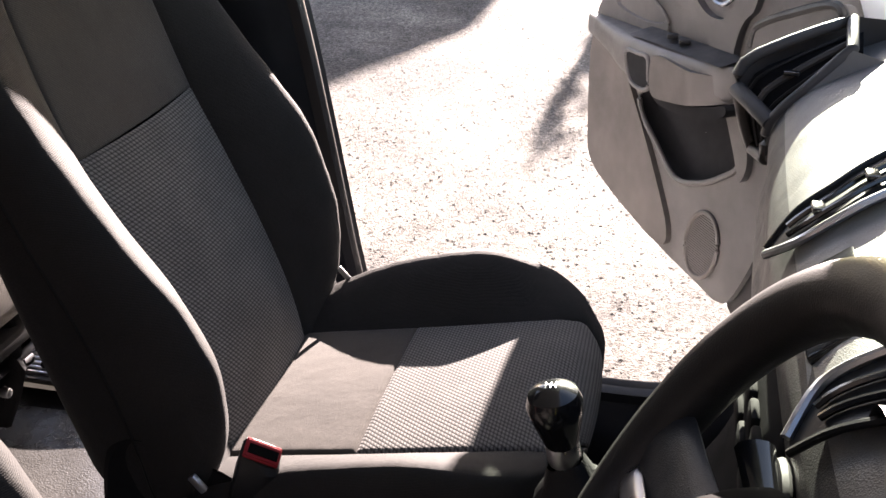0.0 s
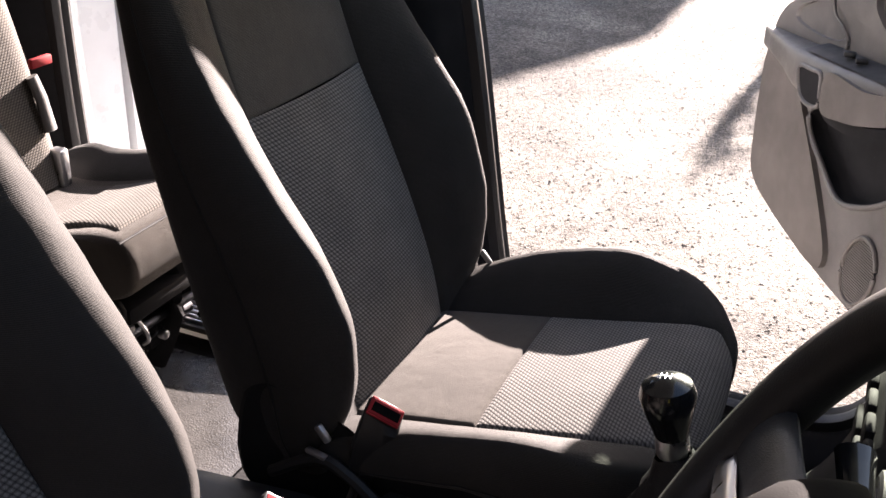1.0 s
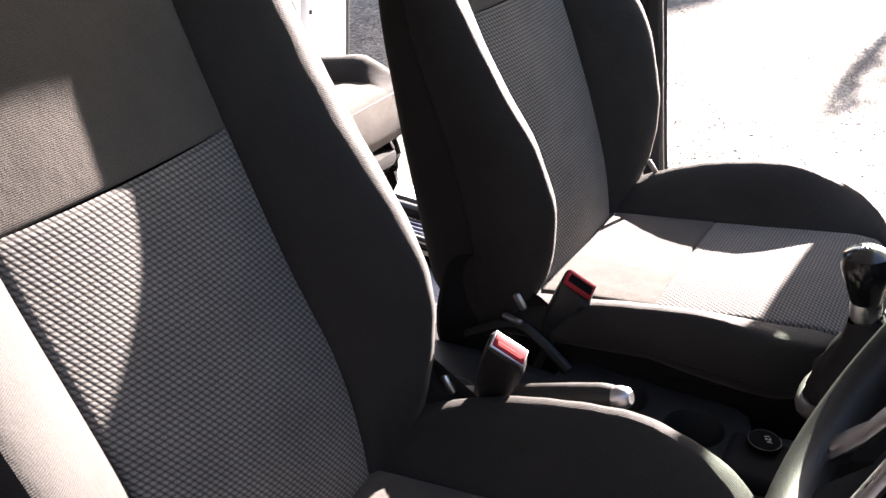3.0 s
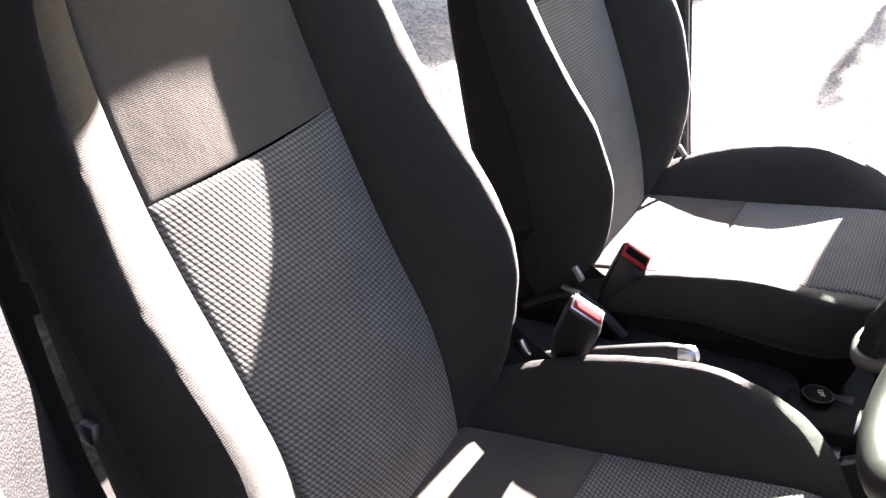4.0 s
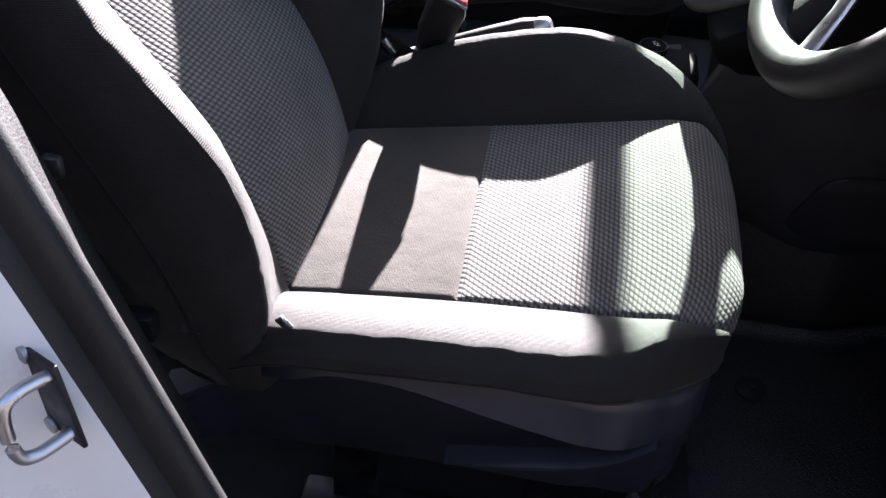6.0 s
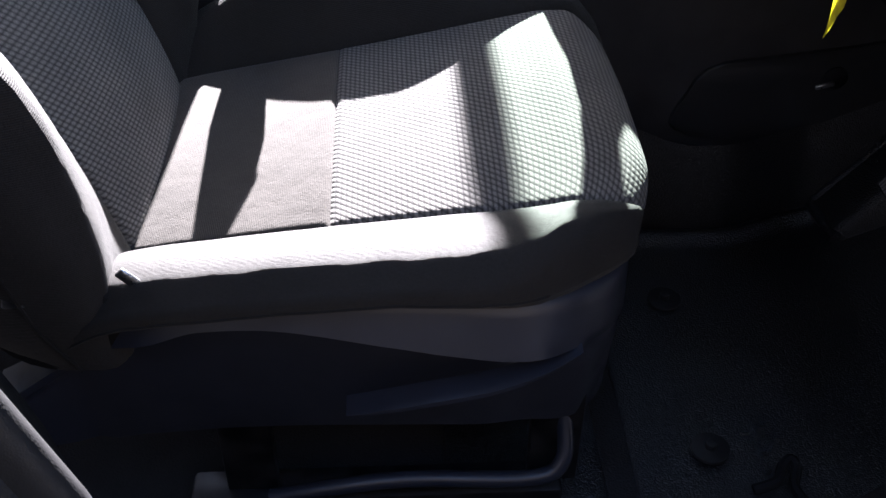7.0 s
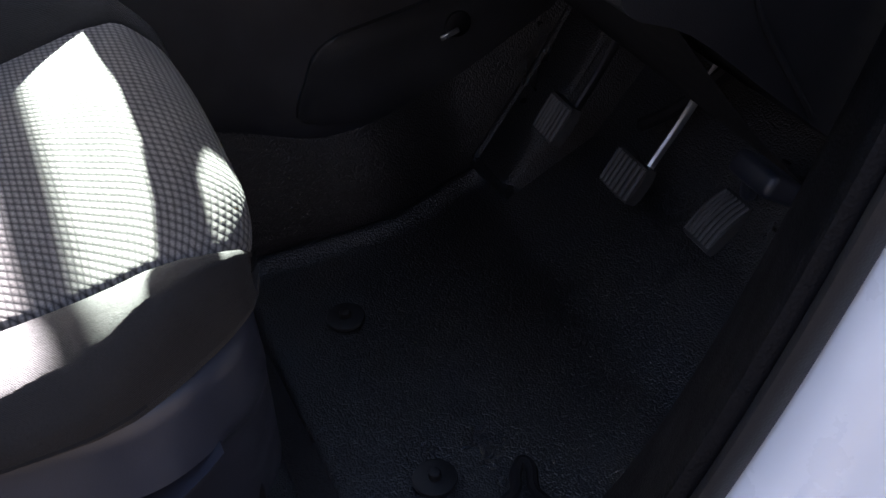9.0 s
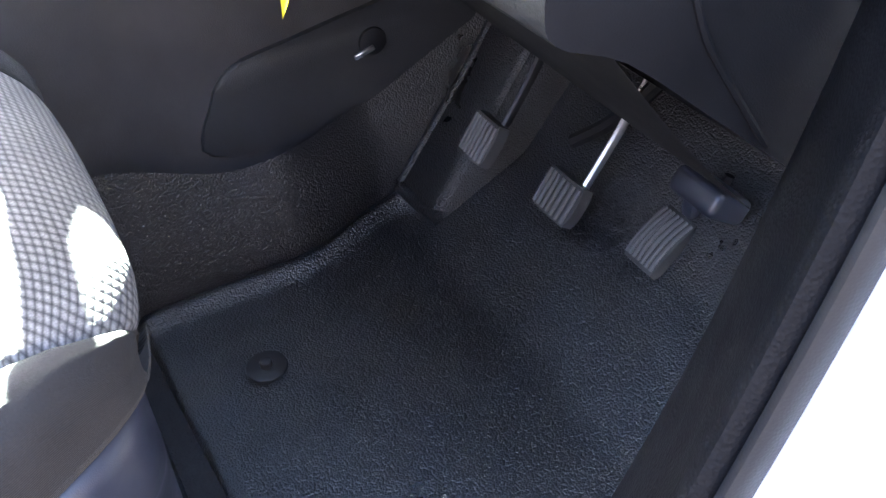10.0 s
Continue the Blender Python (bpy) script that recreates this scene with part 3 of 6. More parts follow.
def back_ring(z, worn=1.0, rise=BACK_P, table=INSERT_X, wide=0.0, crest=0.79):
    """Half ring of the backrest at height z, from the seam to the rear: (y, x)."""
    xi, p, w, t, wi = (spline(k, z) for k in (table, rise, BACK_W, BACK_T, BACK_I))
    deep = spline(INSERT_X, z) - xi
    f = min(1.0, max(0.0, (z - 0.88) / 0.20))
    f = f * f * (3 - 2 * f)
    p = p * worn + deep - 1.25 * wide * f
    w += wide * f
    t = max(0.045, t - deep)
    g = w - wi
    w += 0.004
    c, r = crest * g, (1 - crest) * g
    pts = [(wi, -0.004)] + [(wi + u * c, 0.004 * u + v * p) for u, v in ((0.10, 0.16), (0.26, 0.40), (0.45, 0.64), (0.64, 0.82), (0.82, 0.95), (1.0, 1.0))]
    pts += [(wi + c + 0.36 * r, 0.002 + 0.95 * p), (wi + c + 0.70 * r, 0.79 * p), (w, 0.46 * p - 0.010), (w - 0.002, -0.55 * t), (w - 0.014, -0.86 * t), (w - 0.05, -t)]
    return [(q.x, xi + q.y) for q in poly_spline([(a, b, 0) for a, b in pts], 30)]


CUSH = [  # x, insert height, bolster rise, half width, bolster foot
    (-0.225, 0.640, 0.008, 0.250, 0.640), (-0.205, 0.656, 0.016, 0.256, 0.672), (-0.175, 0.666, 0.026, 0.262, 0.688), (-0.14, 0.674, 0.038, 0.265, 0.697),
    (-0.07, 0.687, 0.062, 0.267, 0.697), (0.0, 0.700, 0.075, 0.268, 0.695), (0.062, 0.712, 0.078, 0.267, 0.692), (0.13, 0.726, 0.062, 0.262, 0.687), (0.18, 0.736, 0.038, 0.251, 0.683),
    (0.21, 0.741, 0.022, 0.232, 0.681), (0.232, 0.741, 0.010, 0.209, 0.679), (0.248, 0.737, 0.003, 0.184, 0.679), (0.260, 0.730, 0.0, 0.166, 0.679), (0.267, 0.722, 0.0, 0.152, 0.679),
    (0.270, 0.712, 0.0, 0.143, 0.678), (0.268, 0.702, 0.0, 0.138, 0.676), (0.261, 0.690, 0.0, 0.134, 0.670), (0.251, 0.680, 0.0, 0.132, 0.664), (0.24, 0.674, 0.0, 0.138, 0.660)]
CUSH_S = [0.0]
for qa, qb in zip(CUSH, CUSH[1:]):
    CUSH_S.append(CUSH_S[-1] + math.hypot(qb[0] - qa[0], qb[1] - qa[1]))
CUSH_MID = CUSH_S[5]
CUSH_END = CUSH_S[-1]


# outboard edge of the worn driver cushion along x: seam, half width
WORN_SEAM = [(-0.225, 0.138), (-0.17, 0.143), (0.0, 0.155), (0.10, 0.167), (0.19, 0.180), (0.24, 0.182), (0.262, 0.174), (0.272, 0.160)]
WORN_WIDE = [(-0.225, 0.250), (-0.17, 0.262), (-0.07, 0.268), (0.08, 0.268), (0.14, 0.265), (0.19, 0.257), (0.22, 0.245), (0.245, 0.228), (0.262, 0.208), (0.272, 0.186)]
WORN_RISE = [(-0.225, 0.014), (-0.20, 0.030), (-0.17, 0.043), (-0.14, 0.046), (-0.07, 0.042), (0.0, 0.034), (0.062, 0.026), (0.13, 0.016), (0.19, 0.011), (0.22, 0.009), (0.25, 0.007), (0.272, 0.002)]
WORN_FOOT = [(-0.225, 0.650), (-0.205, 0.682), (-0.175, 0.700), (-0.14, 0.707), (0.0, 0.709), (0.10, 0.704), (0.15, 0.698), (0.20, 0.690), (0.25, 0.684)]


def cush_at(s):
    return [spline([(a, q[k]) for a, q in zip(CUSH_S, CUSH)], s) for k in range(5)]


def cush_edge(s, worn):
    """Seam and half width of the cushion at s; worn is the flattened driver's edge."""
    x, w = cush_at(s)[0], cush_at(s)[3]
    if not worn:
        return min(0.150, w - 0.048), w
    past = max(0.0, s - CUSH_S[14])
    w = spline(WORN_WIDE, x) if s < CUSH_S[14] else 0.174 - 0.5 * past
    return min(spline(WORN_SEAM, x), w - 0.016), w


def corner(s, y):
    """How far the worn front corner is rounded back."""
    f = max(0.0, min(1.0, (s - CUSH_S[7]) / (CUSH_S[11] - CUSH_S[7])))
    return -0.019 * f * max(0.0, (abs(y) - 0.09) / 0.09) ** 2


def cush_ring(s, rise=1.0, worn=False):
    x, zi, q, w, foot = cush_at(s)
    q *= rise
    wi, w = cush_edge(s, worn)
    g = w - wi
    if worn:
        h = spline(WORN_RISE, x) * (1.0 if s < CUSH_S[13] else max(0.0, 1 - (s - CUSH_S[13]) / 0.01))
        foot = min(spline(WORN_FOOT, x), zi + h - 0.030)
    else:
        foot = min(foot, zi - 0.012)
    pts = [(wi, zi - 0.004), (wi + 0.10 * g, zi + 0.10 * q), (wi + 0.32 * g, zi + 0.004 + 0.36 * q), (wi + 0.58 * g, zi + 0.005 + 0.68 * q), (wi + 0.82 * g, zi + 0.003 + 0.88 * q),
           (w - 0.005, zi - 0.004 + 0.66 * q), (w, 0.45 * (zi + 0.5 * q) + 0.55 * foot), (w - 0.006, foot), (w - 0.03, foot - 0.004)]
    if worn:
        tuck = 0.007 * max(0.0, min(1.0, (x - 0.12) / 0.12))
        top = zi + h
        r = min(0.026, 0.45 * g)
        pts[1:] = [(wi + 0.12 * (g - r), zi + 0.001 + 0.20 * h), (wi + 0.40 * (g - r), zi + 0.003 + 0.58 * h), (wi + 0.72 * (g - r), zi + 0.003 + 0.88 * h), (w - r, top + 0.002), (w - 0.58 * r, top - 0.002), (w - 0.22 * r, top - 0.35 * r),
                   (w, 0.66 * top + 0.34 * foot - 0.002), (w + 0.001 - 0.6 * tuck, 0.32 * top + 0.68 * foot), (w - 0.006 - tuck, foot), (w - 0.05 - tuck, foot - 0.003)]
    return [(x + (corner(s, p.x) if worn else 0.0), p.x, p.y) for p in poly_spline([(a, b, 0) for a, b in pts], 26)]


def seam_dip(d, width=0.006, depth=0.0036):
    """How far a panel sinks near its sewn edge."""
    return -depth * max(0.0, 1 - d / width) ** 2


def front_seat(name, label, at, outboard):
    """One seat; outboard is the side (+1 or -1 in y) with the height lever."""
    seat = thing(name, label, "car seat", "front seats")
    x0, y0, z0 = at
    table = INSERT_DEEP if outboard < 0 else INSERT_X

    def put(x, y, z):
        return (x + x0, y + y0, z + z0)
    # backrest panels
    def panel(za, zb, n):
        def fn(u, z):
            wi, xi = spline(BACK_I, z), spline(table, z)
            y = u * wi
            e = min(wi - abs(y), z - za, zb - z)
            return put(xi + 0.010 * (1 - u * u) * (1 if zb < 1.1 else 0.5) + seam_dip(e), y, z)
        return grid_mesh(fn, [math.sin(a) for a in span(-math.pi / 2, math.pi / 2, 41)], [za, za + 0.002, za + 0.004] + span(za + 0.008, zb - 0.008, n) + [zb - 0.004, zb - 0.002, zb],
                         uvfn=lambda u, z: (u * spline(BACK_I, z), z))
    seam_z = 1.027 if outboard < 0 else 1.037
    part("backrest_insert", panel(0.64, seam_z, 40), WOVEN, seat, "dark grey woven cloth with light stitches")
    part("backrest_upper_panel", panel(seam_z, 1.285, 26), CLOTH, seat, "plain brown-grey cloth")
    zs = span(0.64, 1.25, 60) + [1.26, 1.268, 1.275, 1.281, 1.286, 1.29]
    rings = {z: back_ring(z, table=table) for z in zs}
    for s in (1, -1):
        inner = s != outboard

        def shape(z):
            """Rise, table of rises, widening and crest of this bolster at height z."""
            if outboard < 0:
                if inner:
                    return 0.88 + 0.10 * math.exp(-((z - 0.86) / 0.09) ** 2), BACK_P, 0.027, 0.64
                return 0.70 - 0.36 * min(1.0, max(0.0, (z - 0.89) / 0.12)), BACK_P, 0.0, 0.88
            return (1.0, BACK_P_FULL, 0.0, 0.81) if inner else (1.0 + 0.18 * min(1.0, max(0.0, (z - 0.90) / 0.08)), BACK_P, 0.0, 0.79)
        side = {}
        for z in zs:
            worn, rise, wide, crest = shape(z)
            side[z] = back_ring(z, worn, rise, table, wide, crest)

        def bolster(i, z):
            q = side[z][i]
            n = 0.0003 * math.sin(47 * z + 9 * i * 0.1 + s) * math.sin(31 * z - 0.35 * i) + 0.0003 * math.sin(120 * z + 0.9 * i)
            k = min(1.0, i / 6) * min(1.0, (29 - i) / 6)
            return put(q[1] + n * k, s * (q[0] + (n * k if i > 12 else 0)), z)
        cut = 23
        part("backrest_bolster", grid_mesh(bolster, range(cut + 1), zs, uvfn=lambda i, z: (i * 0.011, z)), CLOTH_SHADED, seat, "padded brown cloth side bolster, darkened for shade")
        part("backrest_side_panel", grid_mesh(bolster, range(cut, 30), zs, uvfn=lambda i, z: (i * 0.011, z)), CLOTH_DARK, seat, "darker knitted cloth side panel")
        part("backrest_side_seam", tube([put(side[z][cut][1], s * (side[z][cut][0] + 0.0005), z) for z in zs[:-4]], 0.0016, 5), CLOTH_DARK, seat)
    part("backrest_rear", grid_mesh(lambda u, z: put(rings[z][-1][1] - 0.01 * (1 - u * u), u * rings[z][-1][0], z), span(-1, 1, 13), zs, uvfn=lambda u, z: (u * 0.2, z)), CLOTH_DARK, seat, "dark cloth back of the backrest")
    # headrest on two posts
    lean_back = spline(INSERT_X, 1.25) - spline(table, 1.25)
    hr = grid_mesh(lambda a, v: put(-0.415 - lean_back - 0.055 * math.cos(a) * math.sin(v) ** 0.6, 0.13 * math.sin(a) * math.sin(v) ** 0.5 * (1.0 - 0.1 * math.cos(v)), 1.42 - 0.095 * math.cos(v)),
                   span(0, 2 * math.pi, 33)[:-1], span(0.05, math.pi - 0.05, 17), True, True, uvfn=lambda a, v: (a * 0.06, v * 0.1))
    part("headrest", hr, CLOTH_SHADED, seat, "padded cloth headrest")
    for s in (1, -1):
        part("headrest_post", tube([put(-0.415 - lean_back, s * 0.07, 1.24), put(-0.415 - lean_back, s * 0.07, 1.36)], 0.006), STEEL, seat)
    # cushion panels
    def cushion(sa, sb, n):
        def fn(u, s):
            x, zi, q, w, foot = cush_at(s)
            wi = cush_edge(s, outboard < 0 and u < 0)[0]
            y = u * wi
            d = seam_dip(min(wi - abs(y), s - sa, (sb - s) if sb < CUSH_END - 0.01 else 1.0))
            sx = max(0.0, min(1.0, (s - CUSH_S[10]) / 0.07))
            x += corner(s, y) if outboard < 0 and u < 0 else 0.0
            return put(x + (0.006 * (1 - u * u) + d) * sx, y, zi + (0.006 * (1 - u * u) + d) * (1 - sx))
        return grid_mesh(fn, [math.sin(a) for a in span(-math.pi / 2, math.pi / 2, 41)], [sa, sa + 0.002, sa + 0.005] + span(sa + 0.01, sb - 0.01, n) + [sb - 0.005, sb - 0.002, sb],
                         uvfn=lambda u, s: (u * 0.15, s))
    part("cushion_rear_panel", cushion(0.0, CUSH_MID, 24), CLOTH, seat, "plain brown-grey cloth")
    part("cushion_front_panel", cushion(CUSH_MID, CUSH_END, 36), WOVEN, seat, "dark grey woven cloth with light stitches")
    ss = span(0, CUSH_END, 64)
    for k in (1, -1):
        cr = {s: cush_ring(s, 1.0 if k > 0 else 0.72, k == outboard == -1) for s in ss}
        def pad(i, s):
            q = cr[s][i]
            n = (0.0006 * math.sin(61 * s + 0.5 * i) * math.sin(23 * s) + 0.0003 * math.sin(150 * s + i)) * min(1.0, i / 6) * min(1.0, (25 - i) / 5)
            e = 1 - math.sqrt(max(0.0, 1 - (1 - min(1.0, s / 0.05)) ** 2)) if k == outboard else 0.0
            e *= min(1.0, i / 10)
            return put(q[0] + 0.012 * e, k * (q[1] + 0.5 * n - 0.055 * e), q[2] + n - 0.012 * e)
        cut = 20 if k < 0 < outboard else (21 if k == outboard == -1 else 18)
        part("cushion_bolster", grid_mesh(pad, range(cut + 1), ss, uvfn=lambda i, s: (s, i * 0.009)), CLOTH_SHADED, seat, "padded brown cloth side bolster, darkened for shade")
        part("cushion_side_panel", grid_mesh(pad, range(cut, 26), ss, uvfn=lambda i, s: (s, i * 0.009)), CLOTH_DARK, seat, "darker knitted cloth side panel")
        part("cushion_side_seam", tube([pad(cut, s) for s in ss[3:-14]], 0.0016, 5), CLOTH_DARK, seat)
    # plastic shells on both sides
    shell = smooth_outline([(-0.275, 0.60), (-0.272, 0.68), (-0.258, 0.745), (-0.225, 0.772), (-0.192, 0.755), (-0.165, 0.722), (-0.12, 0.702), (0.0, 0.697), (0.12, 0.690), (0.205, 0.684), (0.226, 0.678),
                            (0.232, 0.66), (0.224, 0.61), (0.208, 0.572), (0.0, 0.565), (-0.15, 0.560), (-0.24, 0.572)], 68)
    top_z = [(-0.272, 0.600), (-0.25, 0.612), (-0.225, 0.630), (-0.20, 0.648), (-0.175, 0.670), (-0.155, 0.684), (-0.135, 0.690), (-0.10, 0.694), (0.0, 0.699), (0.08, 0.698), (0.15, 0.692), (0.20, 0.685), (0.251, 0.680)]
    ridge_z = [(-0.272, 0.645), (-0.20, 0.652), (-0.135, 0.666), (-0.095, 0.676), (-0.06, 0.677), (0.05, 0.661), (0.15, 0.641), (0.245, 0.622)]
    for k in (1, -1):
        def sfn(i, v):
            a, b = shell[i]
            if k == outboard and b > 0.61:
                b = min(b, spline(top_z, a) - 0.004)
            cx, cz = 0.0, 0.65
            f = (1.0, 1.0, 0.985, 0.96, 0.6, 0.25)[v]
            yk = (0.176, 0.184, 0.188, 0.190, 0.192, 0.192)[v] if k == outboard else (0.238, 0.256, 0.264, 0.268, 0.271, 0.272)[v] - (0.026 * min(1.0, max(0.0, (a * f + 0.205) / 0.03)) if outboard > 0 else 0.0)
            tuck = max(0.0, (a - 0.14) / 0.09) ** 2 * 0.042
            zz = cz + (b - cz) * f
            return put(cx + (a - cx) * f, k * (yk - tuck * f - max(0.0, 0.662 - zz) * 0.24), zz - (0.03 if v == 0 and b > 0.65 else 0.0))
        part("side_trim", grid_mesh(sfn, range(len(shell)), range(6), True, True), TRIM if k == outboard else MATT, seat, "dark plastic side shell", angle=30)
    k = outboard

    def cover(a, r):
        top, mid, low = spline(top_z, a), spline(ridge_z, a), 0.502 + 0.05 * max(0.0, (-0.20 - a) / 0.07)
        mid = min(mid, top - 0.012)
        if r == 0:
            z = top + 0.003
        elif r <= 8:
            z = top + (mid + 0.003 - top) * (r - 1) / 7
        elif r == 9:
            z = mid - 0.004
        else:
            z = mid - 0.004 + (low - mid + 0.004) * (r - 9) / 16
        f = max(0.0, min(1.0, (mid - z) / 0.007))
        fade = max(0.0, min(1.0, (0.225 - a) / 0.07))
        fade = fade * fade * (3 - 2 * fade)
        lip = min(0.018, 0.42 * (top - mid)) * max(0.0, min(1.0, (top - z) / (top - mid))) * (1 - f) * min(1.0, max(0.0, (a + 0.19) / 0.05)) * (0.4 + 0.6 * fade) - (0.020 * f * fade + 0.20 * max(0.0, mid - 0.006 - z)) * min(1.0, max(0.0, (a + 0.262) / 0.05))
        turn = min(0.995, max(0.0, (a - 0.115) / 0.137))
        y = 0.248 + lip - 0.100 * (1 - math.sqrt(1 - turn * turn)) - (0.006 if r == 1 else 0.0) - (0.036 if r == 0 else 0.0)
        return put(a, k * y, z)
    part("side_cover", grid_mesh(cover, [-0.272, -0.270] + span(-0.265, 0.210, 64) + [0.218, 0.226, 0.233, 0.239, 0.244, 0.248, 0.251], range(26)), TRIM, seat, "dark plastic side cover tinted blue for sky sheen", angle=50)
    def lever(a, r):
        """Slim crescent blade that stands out of the cover's hollow."""
        x = 0.010 + 0.192 * a
        mid_z = 0.585 + 0.050 * a ** 1.5
        half = 0.0062 * math.sin(math.pi * (0.02 + 0.96 * a ** 0.8)) + 0.0008
        h, out = ((-1.0, -0.016), (-0.75, 0.0), (-0.1, 0.006), (0.55, 0.006), (0.95, 0.0), (1.0, -0.016))[r]
        ground = 0.258 - 0.100 * (1 - math.sqrt(1 - min(0.995, max(0.0, (x - 0.115) / 0.137)) ** 2)) - 0.16 * max(0.0, 0.650 - mid_z)
        return put(x, k * (ground + out + 0.006), mid_z + h * half)
    part("height_lever", grid_mesh(lever, span(0, 1, 28), range(6)), TRIM, seat, "slim dark plastic height lever", angle=50)
    part("cover_front", grid_mesh(lambda r, i: (Vector(cover(0.251, r)) * (1 - i / 3) + Vector(put(0.236, k * 0.10, 0.62)) * (i / 3)), range(26), range(4)), TRIM, seat)
    for k in (1, -1):
        if k == outboard:
            part("recliner", cyl(0.052, 0.03, put(-0.205, k * 0.236, 0.690), "Y", bevel=0.004), MATT, seat, "dark recliner hinge")
            part("hinge_lug", box((0.009, 0.004, 0.026), put(-0.140, k * 0.243, 0.722), 0.0015, 2, Matrix.Rotation(radians(-42), 3, "Y")), SILVER, seat, "pale metal hinge lug")
            part("recliner_clip", box((0.020, 0.012, 0.016), put(-0.221, k * 0.258, 0.723), 0.003, 2), STEEL, seat, "small steel clip")
            part("recliner_clip", box((0.008, 0.006, 0.014), put(-0.243, k * 0.262, 0.758), 0.002, 2), STEEL, seat, "small steel clip")
        else:
            part("hinge_lug", box((0.009, 0.008, 0.024), put(-0.146, k * 0.266, 0.718), 0.002, 2, Matrix.Rotation(radians(-38), 3, "Y")), SILVER, seat, "pale metal hinge lug")
    # frame and runners
    if outboard < 0:
        part("slide_bar", tube(poly_spline([put(-0.07, -0.215, 0.425), put(0.05, -0.215, 0.445), put(0.17, -0.215, 0.440), put(0.205, -0.208, 0.455), put(0.206, -0.182, 0.50), put(0.20, -0.165, 0.56)], 24), 0.008, 10), TRIM, seat, "curved dark slide bar")
    part("seat_frame", box((0.42, 0.36, 0.10), put(0.0, 0, 0.585), 0.02), DARKMETAL, seat)
    for s in (1, -1):
        part("runner", box((0.36, 0.040, 0.030), put(0.03, s * 0.185, 0.392), 0.005), DARKMETAL, seat, "dark steel seat runner")
        for xx in (-0.09, 0.20):
            part("bracket", box((0.05, 0.012, 0.14), put(xx, s * 0.185, 0.475), 0.004), DARKMETAL, seat)
    return seat


driver = front_seat("driver_seat", "dark brown-grey cloth seat with woven centre in streaks of sun", (0, 0, 0), -1)
passenger = front_seat("passenger_seat", "dark brown-grey cloth seat with woven centre by an open door", (-0.005, 0.735, 0.005), 1)


# ---------------------------------------------------------------- buckles, console, handbrake
def buckle(label, a, b, foot, face, frame_mat, slot_mat, slot=(0.70, 0.0060, 0.0035)):
    """Belt buckle whose slanted red face runs from a to b and looks along face, on a stalk that rises from foot."""
    ob = thing("belt_buckle", label, "seat belt buckle", "belt buckles")
    a, b = Vector(a), Vector(b)
    mid, ex = (a + b) / 2, (b - a).normalized()
    fz = Vector(face)
    fz = (fz - ex * fz.dot(ex)).normalized()
    fy = fz.cross(ex)
    L = (b - a).length * 0.90
    down = (Vector(foot) - mid).normalized()
    dx = (ex - down * ex.dot(down)).normalized()
    dy = dx.cross(down)
    dy = dy if dy.dot(fy) > 0 else -dy

    def loop(c, ux, uy, w, h):
        pts = []
        for k in range(20):
            t = 2 * math.pi * (k + 0.5) / 20
            q = (abs(math.cos(t)) ** 6 + abs(math.sin(t)) ** 6) ** (-1 / 6)
            pts.append(c + ux * (w / 2 * q * math.cos(t)) + uy * (h / 2 * q * math.sin(t)))
        return pts
    rings = [loop(mid - fz * 0.0015, ex, fy, L - 0.003, 0.0215), loop(mid - fz * 0.004, ex, fy, L + 0.002, 0.0255), loop(mid + down * 0.022, dx, dy, L + 0.003, 0.024), loop(mid + down * 0.060, dx, dy, L + 0.001, 0.022), loop(mid + down * 0.088, dx, dy, L - 0.012, 0.018), loop(mid + down * 0.096, dx, dy, L - 0.020, 0.012)]
    part("housing", grid_mesh(lambda i, k: rings[k][i], range(20), range(6), True, True), BLACK, ob, "black plastic buckle housing", angle=30)
    rot = Matrix((ex, fy, fz)).transposed()
    part("face_frame", box((L - 0.002, 0.0225, 0.004), mid, 0.0018, 2, rot), frame_mat, ob, "glossy face frame")
    part("release_button", box((L - 0.005, 0.0185, 0.004), mid + fz * 0.0012, 0.0015, 2, rot), RED, ob, "red release button")
    part("slot", box((L * slot[0], slot[1], 0.002), mid + fz * 0.0028 - fy * slot[2], 0.0008, 1, rot), slot_mat, ob, "tongue slot")
    part("stalk", tube([mid + down * 0.085, mid * 0.3 + Vector(foot) * 0.7, foot], 0.011, 10, flat=0.5), BLACK, ob, "black webbing stalk")
    return ob


buckle("black belt buckle with red button beside driver seat", (-0.088, 0.242, 0.820), (-0.048, 0.259, 0.793), (-0.125, 0.290, 0.63), (0.35, -0.30, 0.88), SILVER, RED)
buckle("black belt buckle with red button beside passenger seat", (-0.099, 0.480, 0.776), (-0.060, 0.497, 0.750), (-0.125, 0.470, 0.61), (0.35, -0.55, 0.75), RED, PADBLACK, (0.80, 0.0115, 0.0))


